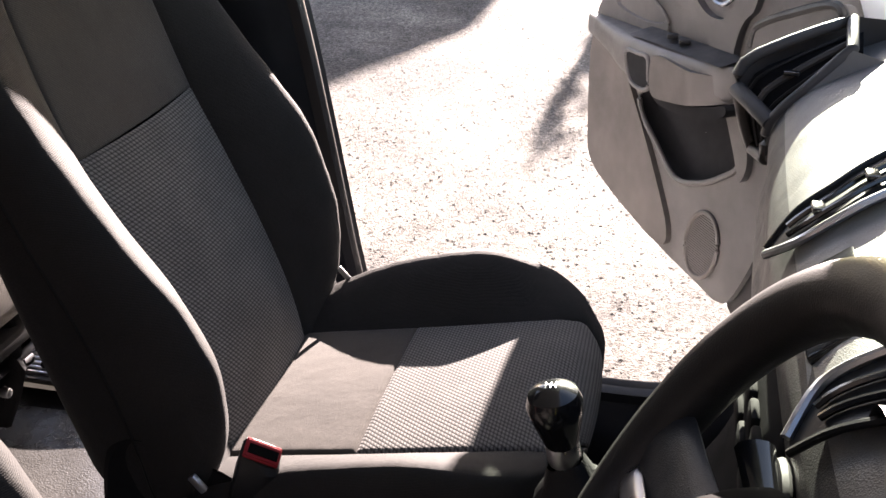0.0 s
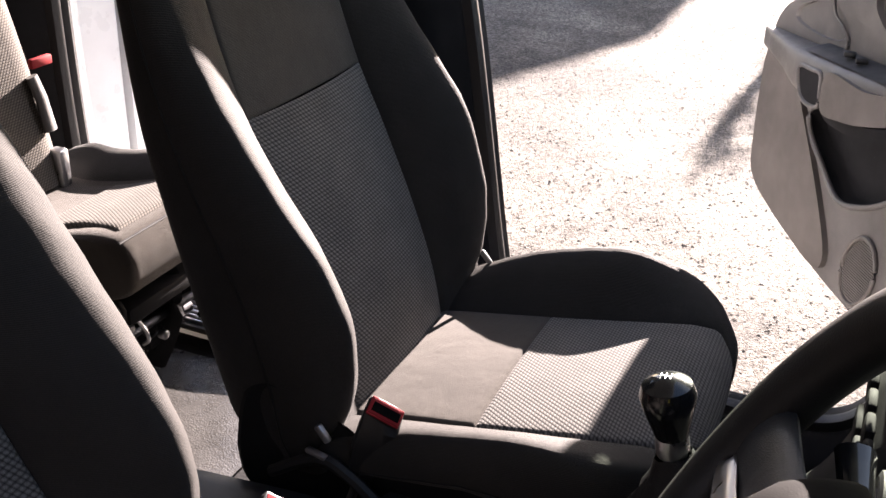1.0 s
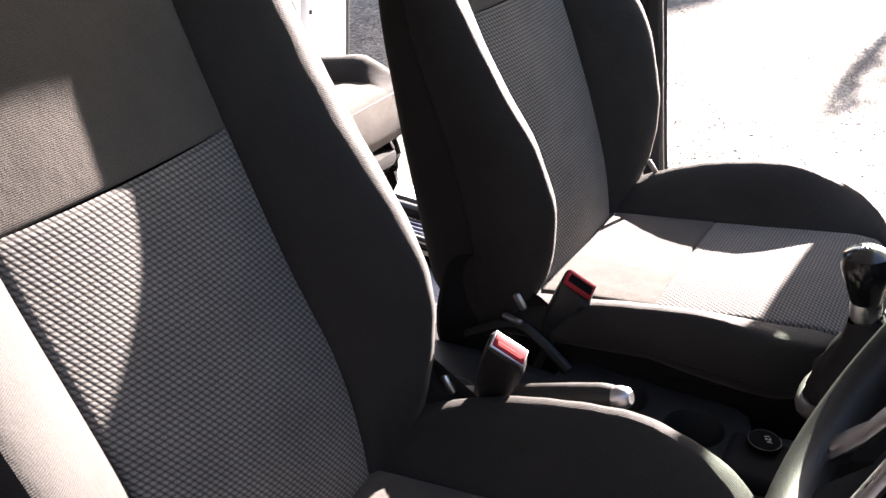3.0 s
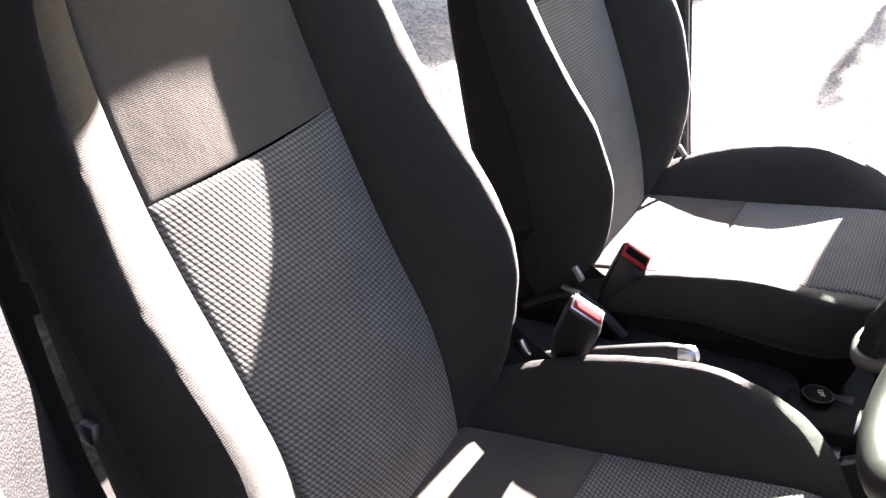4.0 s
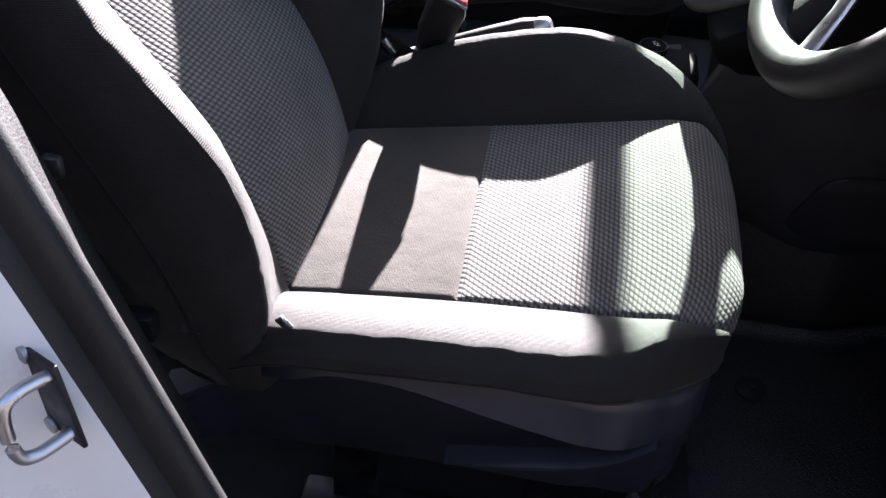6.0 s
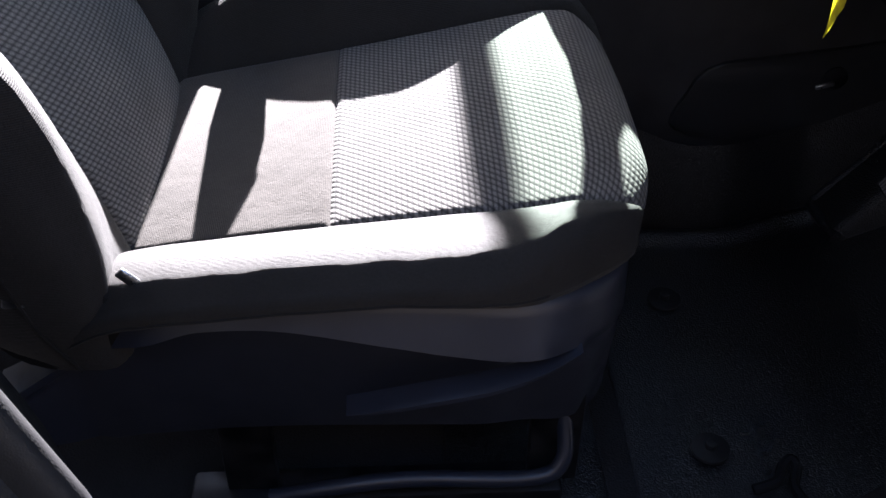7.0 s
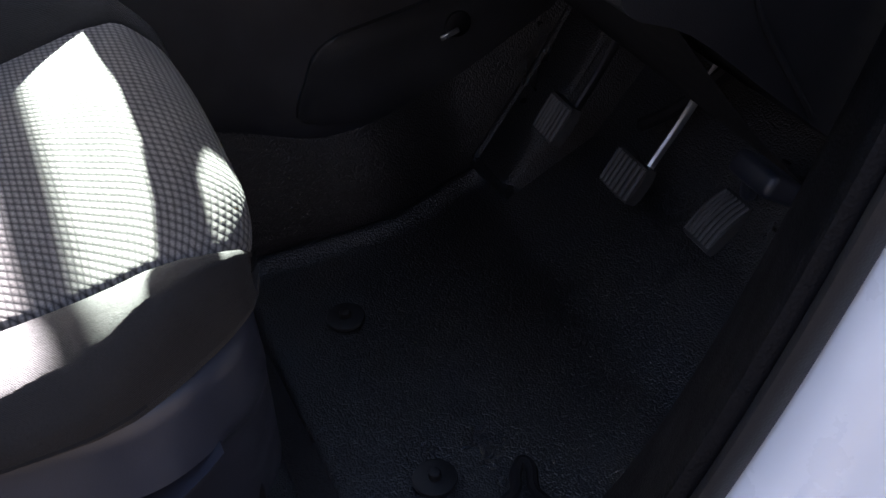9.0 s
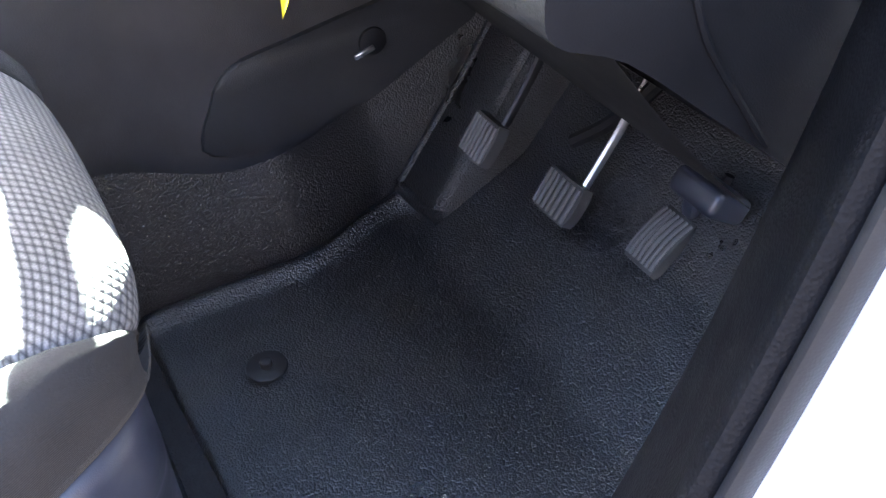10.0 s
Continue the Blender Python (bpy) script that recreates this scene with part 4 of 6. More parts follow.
def build_console():
    con = thing("centre_console", "black plastic centre console with two cup holders", "console")
    prof = [(-0.62, 0.50, 0.055), (-0.5, 0.60, 0.085), (-0.30, 0.63, 0.09), (-0.1, 0.645, 0.092), (-0.075, 0.645, 0.092), (-0.070, 0.57, 0.092), (0.155, 0.57, 0.092), (0.160, 0.650, 0.092), (0.19, 0.665, 0.09), (0.235, 0.675, 0.088)]
    def ring(x):
        z, w = spline([(p[0], p[1]) for p in prof], x), spline([(p[0], p[2]) for p in prof], x)
        return [(-w - 0.008, 0.37), (-w - 0.004, z - 0.05), (-w, z - 0.012), (-w + 0.010, z), (-w + 0.03, z), (w - 0.03, z), (w - 0.010, z), (w, z - 0.012), (w + 0.004, z - 0.05), (w + 0.008, 0.37)]
    xs = span(-0.62, -0.10, 16) + [-0.075, -0.070, 0.04, 0.155, 0.160, 0.175, 0.19, 0.21, 0.235]
    part("body", grid_mesh(lambda i, x: (x, CY + ring(x)[i][0], ring(x)[i][1]), range(10), xs, caps=True), PLASTIC, con, "black plastic tunnel cover", angle=60)
    rim = smooth_outline([(-0.074, -0.092), (0.04, -0.094), (0.159, -0.092), (0.160, 0.0), (0.159, 0.126), (0.04, 0.130), (-0.074, 0.128), (-0.075, 0.0)], 40)
    cups = [[(x + r * math.cos(t), y + r * math.sin(t)) for t in span(0, 2 * math.pi, 33)[:-1]] for x, y, r in ((0.004, 0.084, 0.038), (0.106, 0.070, 0.038))]
    part("cup_tray", plate(rim, [(c, 0.062) for c in cups], lambda a, y, h: (a, CY + y, 0.646 + 0.03 * max(0.0, a - 0.08) + h), 0.07), PLASTIC, con, "matt tray with two sunk cup holders", angle=35)
    part("edge_clip", box((0.030, 0.009, 0.006), (-0.155, 0.459, 0.700), 0.002, 2, Matrix.Rotation(radians(-12), 3, "Z")), SILVER, con, "pale clip on the console edge")
    part("tunnel_edge", tube(poly_spline([(-0.22, 0.462, 0.650), (-0.155, 0.460, 0.692), (-0.115, 0.460, 0.682), (-0.07, 0.458, 0.652)], 16), 0.008, 8), BLACK, con, "raised black console edge")
    part("switch_panel", box((0.10, 0.085, 0.03), (0.205, 0.375, 0.672), 0.012, 3), MATT, con)
    sock = part("socket", cyl(0.0195, 0.014, (0.193, 0.398, 0.688), bevel=0.003, seg=32), PADBLACK, con, "round black socket cap")
    part("socket_ring", tube([(0.193 + 0.0185 * math.cos(t), 0.398 + 0.0185 * math.sin(t), 0.6945) for t in span(0, 2 * math.pi, 33)[:-1]], 0.0006, 6, True), DARKMETAL, sock, "thin bright ring")
    part("socket_letters", text_mesh("12V", 0.009, (0.196, 0.400, 0.6952), (0.55, -1, 0), (1, 0.55, 0)), WHITEMARK, sock, "white letters")
    part("side_pod", box((0.02, 0.07, 0.03), (0.245, 0.375, 0.672), 0.008, 3), GLOSSBLACK, con)


build_console()


def build_handbrake():
    hb = thing("handbrake", "dark handbrake lever with pale metal button", "handbrake")
    a, b = Vector((-0.20, 0.335, 0.640)), Vector((0.050, 0.322, 0.744))
    d = (b - a).normalized()
    part("lever", tube([a, a + d * 0.12], 0.010, 12), STEEL, hb)
    pts = [a + d * s for s in (0.10, 0.115, 0.15, 0.20, 0.24, 0.255)]
    part("grip", tube(pts, [0.0105, 0.0130, 0.0142, 0.0160, 0.0165, 0.0140], 16), LEATHER, hb, "dark grained grip")
    part("grip_seam", tube([a + d * s + Vector((0, -0.6, 0.8)) * (r + 0.0002) for s, r in ((0.115, 0.0130), (0.15, 0.0142), (0.20, 0.0160), (0.24, 0.0165))], 0.0009, 6), BLACK, hb, "stitched leather seam")
    part("button", tube([a + d * 0.252, a + d * 0.262, b, b + d * 0.004], [0.0132, 0.0138, 0.0118, 0.007], 14), SILVER, hb, "pale metal release button")
    part("gaiter", cyl(0.045, 0.04, (-0.17, 0.335, 0.645), r2=0.02, seg=20, bevel=0.006), LEATHER, hb)


build_handbrake()


def build_gear_lever():
    g = thing("gear_lever", "black gear lever with glossy knob and leather gaiter", "gear lever")
    base = Vector((0.276, 0.392, 0.800))
    top = Vector((0.242, 0.386, 0.967))
    d = (top - base).normalized()
    tilt = Matrix.Rotation(radians(-22), 3, "Y")
    ring = []
    for a in span(0, 2 * math.pi, 33)[:-1]:
        c, s = math.cos(a), math.sin(a)
        r = (abs(c) ** 3 + abs(s) ** 3) ** (-1 / 3)
        ring.append(base + tilt @ Vector((0.058 * r * c, 0.050 * r * s, 0.0)))
    part("bezel", tube(ring, 0.009, 10, True), DOORTRIM, g, "grey plastic gaiter surround")
    hs = [-0.006, 0.012, 0.034, 0.054, 0.072, 0.090]
    fs = [0.93, 0.95, 0.84, 0.60, 0.40, 0.29]
    def gfn(i, k):
        q = ring[i] - base
        w = 1 + 0.10 * math.sin(i * 2.4 + k * 1.7) * (1 if 0 < k < 4 else 0.3)
        return base + q * fs[k] * w + d * hs[k]
    part("gaiter", grid_mesh(gfn, range(32), range(6), True), GAITER, g, "black folded leather gaiter")
    part("shaft", tube([base, top - d * 0.06], 0.010, 12), BLACK, g)
    part("collar", tube([top - d * 0.081, top - d * 0.078, top - d * 0.064, top - d * 0.059], [0.0145, 0.0155, 0.0155, 0.0148], 20), SILVER, g, "chrome collar")
    knob = tube([top - d * h for h in (0.061, 0.055, 0.044, 0.031, 0.018, 0.008, 0.002, 0.0)], [0.0148, 0.0165, 0.0196, 0.0232, 0.0252, 0.0222, 0.013, 0.003], 28)
    k = part("knob", knob, GLOSSBLACK, g, "glossy black knob")
    ex = d.cross(Vector((0, 1, 0))).normalized()
    ey = Vector((0, 1, 0))
    bm = bmesh.new()
    for i in (-1, 0, 1):
        box((0.0009, 0.009, 0.0008), top + ex * (i * 0.0045) + d * 0.0004, bm=bm)
    box((0.0098, 0.0009, 0.0008), top + d * 0.0007, bm=bm)
    part("shift_pattern", bm, STEEL, k, "pale shift pattern lines")


build_gear_lever()


# ---------------------------------------------------------------- steering wheel, dashboard
def build_wheel():
    w = thing("steering_wheel", "dark grained steering wheel with silver spokes", "steering wheel")
    c = Vector((0.348, 0.030, 1.076))
    tilt = radians(29)
    n = Vector((-math.cos(tilt), -0.02, math.sin(tilt))).normalized()
    side = Vector((-0.023, 1, 0)).normalized()
    up = side.cross(n) * (1 if side.cross(n).z > 0 else -1)
    R = 0.1865
    rim = [c + side * R * math.cos(a) + up * R * math.sin(a) for a in span(0, 2 * math.pi, 97)[:-1]]
    part("rim", tube(rim, 0.0205, 18, True, up=n), LEATHER, w, "dark grained rim")
    def pt(a, b, h):
        return c + side * a + up * b + n * h
    hub = grid_mesh(lambda a, v: pt(0.082 * v * (abs(math.cos(a)) ** 3 + abs(math.sin(a)) ** 3) ** (-1 / 3) * math.cos(a), 0.075 * v * (abs(math.cos(a)) ** 3 + abs(math.sin(a)) ** 3) ** (-1 / 3) * math.sin(a) - 0.005, 0.028 - 0.045 * v ** 4),
                    span(0, 2 * math.pi, 41)[:-1], [0.02, 0.3, 0.55, 0.75, 0.88, 0.95, 1.0], True, True)
    part("airbag_cover", hub, PADBLACK, w, "dark padded airbag cover")
    for s in (1, -1):
        part("spoke", tube([pt(s * 0.07, -0.005, -0.004), pt(s * 0.12, -0.012, -0.006), pt(s * 0.17, -0.02, -0.002)], [0.034, 0.028, 0.030], 14, flat=0.35, up=n), PLASTIC, w)
        part("spoke_trim", tube([pt(s * 0.078, -0.03, 0.008), pt(s * 0.115, -0.04, 0.006), pt(s * 0.163, -0.05, 0.004)], [0.014, 0.012, 0.012], 12, flat=0.4, up=n), SILVER, w, "silver spoke trim")
    part("lower_spoke", tube([pt(0, -0.06, -0.012), pt(0, -0.12, -0.018), pt(0, -0.172, -0.010)], [0.040, 0.028, 0.032], 14, flat=0.35, up=n), MATT, w, "dark lower spoke")
    for s in (1, -1):
        part("lower_arm", tube([pt(s * 0.036, -0.066, 0.004), pt(s * 0.050, -0.118, -0.002), pt(s * 0.066, -0.168, -0.001)], [0.013, 0.012, 0.015], 14, flat=0.45, up=n), SILVER, w, "silver lower spoke arm")
    badge = grid_mesh(lambda a, v: pt(0.030 * v * math.cos(a), 0.013 * v * math.sin(a), 0.031 - 0.002 * v * v), span(0, 2 * math.pi, 33)[:-1], [0.05, 0.5, 0.92, 1.0], True, True)
    part("badge", badge, BLUE, w, "blue oval badge")
    part("badge_ring", tube([pt(0.031 * math.cos(a), 0.014 * math.sin(a), 0.029) for a in span(0, 2 * math.pi, 33)[:-1]], 0.0018, 8, True), SILVER, w, "chrome badge ring")
    col = thing("steering_column", "dark plastic steering column shroud with stalks", "steering column")
    part("shroud", tube([c - n * 0.02, c - n * 0.05, c - n * 0.14, c - n * 0.26], [0.05, 0.062, 0.066, 0.06], 24, flat=0.9), MATT, col)
    for s in (1, -1):
        st = [c - n * 0.06 + side * s * 0.05, c - n * 0.055 + side * s * 0.11 + up * 0.006, c - n * 0.045 + side * s * 0.165 + up * 0.014]
        part("stalk", tube(st, [0.007, 0.009, 0.013], 12, flat=0.7), GLOSSBLACK, col, "black control stalk")


build_wheel()


POD_FAR = [(0.428, 0.968, 0.985), (0.410, 0.968, 1.030), (0.400, 0.968, 1.092), (0.452, 0.968, 1.128), (0.525, 0.968, 1.160)]
POD_NEAR = [(0.440, 0.905, 0.995), (0.438, 0.905, 1.030), (0.447, 0.905, 1.055), (0.482, 0.905, 1.096), (0.520, 0.905, 1.140)]


def build_dashboard():
    d = thing("dashboard", "grained grey dashboard in bright glare", "dashboard")
    # profile (x, z) from the windscreen over the top and down the face
    prof = [(1.04, 1.12), (0.80, 1.165), (0.64, 1.165), (0.54, 1.140), (0.462, 1.098), (0.430, 1.062), (0.420, 1.030), (0.424, 0.99), (0.426, 0.94), (0.420, 0.905), (0.428, 0.885), (0.47, 0.862), (0.55, 0.79), (0.66, 0.70), (0.80, 0.66)]
    pr = poly_spline([(x, 0, z) for x, z in prof], 56)
    def dfn(i, y):
        q = pr[i]
        e = (y - CY) / 0.68
        return (q.x + 0.035 * e * e * (1 if q.x < 0.7 else 0.3), y, q.z - 0.012 * e * e)
    # underside split off in a darker plastic to deepen its shade
    part("underside", grid_mesh(dfn, range(38, 56), span(-0.275, 1.02, 34)), BLACK, d, "plastic underside darkened for shade", angle=50)
    part("moulding", grid_mesh(dfn, range(20), span(-0.275, 1.02, 34)), DASH_GLARE, d, "grained dashboard moulding, paler to carry the glare", angle=50)
    part("face", grid_mesh(dfn, range(19, 39), span(-0.275, 1.02, 34)), DASHFACE, d, "dark grained dashboard face", angle=50)
    for y in (-0.275, 1.02):
        cap = bmesh.new()
        cap.faces.new([cap.verts.new(dfn(i, y)) for i in range(56)])
        if y < 0:
            part("end_seam", tube(poly_spline([(0.528, y - 0.001, 0.90), (0.535, y - 0.001, 0.876), (0.547, y - 0.001, 0.847), (0.575, y - 0.001, 0.803), (0.598, y - 0.001, 0.768)], 16), 0.0022, 6), MATT, d, "dark panel seam")
        part("end_cap", cap, MATT, d, "dark plastic end panel", smooth=False)
    # outer air vent pod at the passenger's end
    A = [Vector(q) for q in POD_FAR]
    B = [Vector(q) for q in POD_NEAR]
    ra, rb = poly_spline(A, 14), poly_spline(B, 14)
    part("vent_frame", tube(ra + rb[::-1], 0.0075, 10, True), DOORTRIM, d, "pale grey air vent frame")
    part("vent_bridge", tube([ra[5], ra[5].lerp(rb[5], 0.5) + Vector((-0.004, 0, 0.004)), rb[5]], 0.012, 12, flat=0.8), DOORTRIM, d, "pale grey bridge between the vents")
    part("vent_well", grid_mesh(lambda i, k: ra[i].lerp(rb[i], k / 4) + Vector((0.014, 0, -0.014)), range(14), range(5)), MATT, d, "black vent opening")
    for k in (1, 2, 3):
        part("vent_slat", tube([ra[i].lerp(rb[i], k / 4) + Vector((0.005, 0, -0.006)) for i in range(6, 14)], 0.0026 if k != 2 else 0.0045, 6), DOORTRIM_DARK if k == 2 else BLACK, d)
    for k in (1, 2):
        part("vent_slat", tube([ra[i].lerp(rb[i], k / 3) + Vector((0.006, 0, -0.004)) for i in range(1, 5)], 0.003, 6), BLACK, d)
    part("vent_tab", box((0.020, 0.010, 0.006), ra[9].lerp(rb[9], 0.6) + Vector((0.0, 0, 0.0)), 0.002), GLOSSBLACK, d, "glossy vent tab")
    part("pod_cheek", grid_mesh(lambda i, k: ra[i] + Vector((0.10 * k, 0.010 + 0.02 * k, 0.002 - 0.01 * k)), range(14), range(3)), DOORTRIM, d)
    part("pod_flank", grid_mesh(lambda i, k: rb[i] + Vector((0.05 * k, -0.006 - 0.012 * k, -0.012 * k)), range(14), range(4)), DASH_GLARE, d, "grey flank of the vent pod")
    # long slanted centre vent
    ca = [Vector(q) for q in ((0.417, 0.520, 1.048), (0.440, 0.535, 1.081), (0.471, 0.549, 1.104), (0.501, 0.568, 1.122), (0.56, 0.600, 1.148))]
    cb = [Vector(q) for q in ((0.417, 0.505, 1.048), (0.436, 0.478, 1.074), (0.465, 0.476, 1.100), (0.499, 0.484, 1.122), (0.56, 0.500, 1.148))]
    qa, qb = poly_spline(ca, 16), poly_spline(cb, 16)
    part("centre_vent_well", grid_mesh(lambda i, k: qa[i].lerp(qb[i], k / 3) + Vector((-0.002, 0, 0.004)), range(16), range(4)), BLACK, d, "black slanted centre vent")
    part("centre_vent_edge", tube([q + Vector((-0.003, 0, 0.005)) for q in qa], 0.0032, 8), BLACK, d)
    part("centre_vent_trim", tube([q + Vector((-0.004, 0, 0.006)) for q in qb], 0.0042, 8), SILVER, d, "silver vent trim")
    for k, sl in enumerate((0.35, 0.65)):
        part("centre_vent_slat", tube([qa[i].lerp(qb[i], sl) + Vector((-0.004, 0, 0.007)) for i in range(3, 16)], 0.0028, 6), GLOSSBLACK, d)
    for i in (6, 11):
        part("vent_tab", box((0.012, 0.02, 0.006), qa[i].lerp(qb[i], 0.5) + Vector((-0.004, 0, 0.009)), 0.002), GLOSSBLACK, d)
    ma, mb = [Vector((q.x, mirror(q.y), q.z)) for q in qa], [Vector((q.x, mirror(q.y), q.z)) for q in qb]
    part("centre_vent_well", grid_mesh(lambda i, k: ma[i].lerp(mb[i], k / 3) + Vector((-0.002, 0, 0.004)), range(16), range(4)), BLACK, d, "black slanted centre vent")
    part("centre_vent_trim", tube([q + Vector((-0.004, 0, 0.006)) for q in mb], 0.0042, 8), SILVER, d, "silver vent trim")
    part("centre_vent_edge", tube([q + Vector((-0.003, 0, 0.005)) for q in ma], 0.0032, 8), BLACK, d)
    for sl in (0.35, 0.65):
        part("centre_vent_slat", tube([ma[i].lerp(mb[i], sl) + Vector((-0.004, 0, 0.007)) for i in range(3, 16)], 0.0028, 6), GLOSSBLACK, d)
    # centre hood with screen and stack down to the gear lever
    hood = grid_mesh(lambda u, v: (0.43 + 0.16 * v, CY + (u - 0.5) * 0.20, 1.055 + 0.11 * v + 0.028 * (1 - (2 * u - 1) ** 4) * (0.4 + 0.6 * v)), span(0, 1, 15), span(0, 1, 8), caps=False)
    part("centre_hood", hood, DASH_GLARE, d, "grey display hood")
    part("screen", box((0.01, 0.13, 0.055), (0.452, CY, 1.085), 0.004, 2, Matrix.Rotation(radians(50), 3, "Y")), GLOSSBLACK, d, "dark display screen")
    st = [(0.43, 1.03), (0.408, 0.98), (0.398, 0.92), (0.365, 0.855), (0.315, 0.815), (0.262, 0.788), (0.246, 0.770), (0.255, 0.745), (0.272, 0.70), (0.276, 0.40)]
    sp = poly_spline([(x, 0, z) for x, z in st], 34)
    def sfn(i, k):
        q = sp[i]
        w = (-1.0, -0.99, -0.95, -0.8, -0.4, 0.0, 0.4, 0.8, 0.95, 0.99, 1.0)[k] * (0.095 if q.z > 0.78 else 0.055 + 0.040 * max(0.0, (q.z - 0.70) / 0.08))
        back = (0.20, 0.025, 0.006, 0.001, 0, 0, 0, 0.001, 0.006, 0.025, 0.20)[k]
        return (q.x + back, CY + w, q.z - back * (0.3 if back < 0.1 else 0.0))
    part("radio_console", grid_mesh(sfn, range(34), range(11)), MATT, d, "dark plastic centre stack", angle=60)
    for z, n in ((0.985, 4), (0.945, 3), (0.905, 4)):
        for j in range(n):
            part("key", box((0.008, 0.15 / n - 0.008, 0.022), (0.406 - (0.985 - z) * 0.08, CY + (j - (n - 1) / 2) * 0.15 / n, z), 0.003), MATT, d)
    # instrument hood in front of the wheel
    ins = grid_mesh(lambda u, v: (0.455 + 0.20 * v - 0.02 * math.sin(math.pi * u), 0.035 + (u - 0.5) * 0.36, 1.07 + 0.10 * math.sin(math.pi * u) ** 0.6 + 0.02 * v), span(0, 1, 25), span(0, 1, 8))
    part("instrument_hood", ins, PLASTIC, d, "dark instrument hood")
    part("instrument_panel", box((0.02, 0.30, 0.10), (0.52, 0.035, 1.09), 0.01), GLOSSBLACK, d, "dark instrument panel")
    for y in (-0.20, 0.225):
        part("side_vent_frame", tube([(0.418, y + 0.045 * math.cos(t), 0.985 + 0.038 * math.sin(t)) for t in span(0, 2 * math.pi, 25)[:-1]], 0.006, 8, True), BLACK, d, "dark vent ring")
        for j in range(5):
            part("side_vent_slat", box((0.010, 0.075, 0.004), (0.418, y, 0.961 + j * 0.012), 0.001), BLACK, d)
    # knee panel under the column
    kn = grid_mesh(lambda u, v: (0.462 + 0.195 * v + 0.02 * (2 * u - 1) ** 2 * (1 - v), -0.262 + 0.53 * u, 0.875 - 0.215 * v - 0.012 * math.sin(math.pi * v)), span(0, 1, 16), span(0, 1, 10))
    part("knee_panel", kn, MATT, d, "dark knee panel")


build_dashboard()


# ---------------------------------------------------------------- passenger door
HX, HY = 0.60, 1.165
DU = Vector((0.139 - 0.62, 1.973 - 1.17, 0)).normalized()    # from the hinge to the free edge
DN = Vector((-DU.y, DU.x, 0))                                # towards the cabin side of the open door


def build_door():
    door = thing("passenger_door", "grey plastic lined van door standing wide open", "door")
    o = Vector((0.62, 1.17, 0))
    L = (Vector((0.139, 1.973, 0)) - o).length

    def P(a, z, h=0.0):
        return tuple(o + DU * a + DN * h + Vector((0, 0, z)))
    out = smooth_outline([(L, 0.907), (L + 0.004, 0.80), (L, 0.68), (L - 0.02, 0.60), (L - 0.07, 0.555), (L - 0.16, 0.528), (L - 0.35, 0.503), (0.40, 0.490), (0.345, 0.488), (0.30, 0.515), (0.24, 0.64), (0.20, 0.78),
                          (0.165, 0.92), (0.12, 1.06), (0.20, 1.14), (0.45, 1.15), (0.68, 1.12), (0.74, 1.09), (0.775, 1.045), (L - 0.10, 1.005), (L - 0.035, 0.965)], 90)
    pocket = smooth_outline([(0.693, 0.822), (0.700, 0.768), (0.626, 0.718), (0.537, 0.673), (0.455, 0.692), (0.384, 0.729), (0.323, 0.78), (0.338, 0.84), (0.374, 0.884), (0.466, 0.86), (0.60, 0.845)], 48)
    upper = smooth_outline([(0.84, 0.955), (0.74, 0.948), (0.65, 0.958), (0.625, 0.985), (0.66, 1.012), (0.74, 1.02), (0.80, 1.0), (0.84, 0.98)], 30)
    part("lining", plate(out, [(pocket, 0.075), (upper, 0.006)], P, 0.05, open_holes=1), DOORTRIM, door, "light grey plastic door lining", angle=35)
    fs, hs = (1.0, 1.0, 0.96, 0.86, 0.5, 0.002), (0.0, -0.02, -0.035, -0.043, -0.044, -0.044)
    bowl_mesh = grid_mesh(lambda i, k: P(0.515 + (pocket[i][0] - 0.515) * fs[k], 0.77 + (pocket[i][1] - 0.77) * fs[k], hs[k]), range(48), range(6), True)
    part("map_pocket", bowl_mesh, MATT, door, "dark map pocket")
    part("pocket_rim", tube([P(a, z, 0.002) for a, z in pocket], 0.006, 8, True), DOORTRIM, door)
    # raised lower panel along the free edge
    ridge = smooth_outline([(L - 0.012, 0.88), (L - 0.012, 0.66), (L - 0.05, 0.575), (0.72, 0.535), (0.56, 0.515), (0.53, 0.56), (0.60, 0.66), (0.70, 0.77), (0.76, 0.83), (0.82, 0.87)], 40)
    part("lower_panel", plate(ridge, [], lambda a, z, h: P(a, z, h + 0.012), 0.016), DOORTRIM_DARK, door, "brown-grey lower door panel", angle=35)
    # ledge and armrest
    arm = [(0.955, 0.890, 0.004), (0.945, 0.893, 0.016), (0.87, 0.895, 0.032), (0.78, 0.897, 0.052), (0.70, 0.893, 0.067), (0.64, 0.893, 0.072), (0.50, 0.903, 0.072), (0.40, 0.918, 0.066), (0.33, 0.928, 0.05), (0.29, 0.935, 0.002)]
    tall = (0.016, 0.022, 0.026, 0.030, 0.040, 0.045, 0.045, 0.040, 0.034, 0.026)

    def arm_ring(i, k):
        a, z, h = arm[i]
        ring = [(-0.01, 1.0), (0.6, 1.0), (0.86, 0.96), (0.97, 0.80), (1.0, 0.4), (0.97, -0.5), (0.86, -0.86), (0.6, -1.0), (-0.01, -1.0)]
        return P(a, z + ring[k][1] * tall[i], ring[k][0] * h)
    part("armrest", grid_mesh(arm_ring, range(10), range(9)), DOORTRIM, door, "light grey armrest", angle=60)
    hole = smooth_outline([(0.648, 0.912), (0.60, 0.918), (0.562, 0.920), (0.553, 0.89), (0.550, 0.862), (0.58, 0.852), (0.618, 0.856), (0.640, 0.88)], 28)
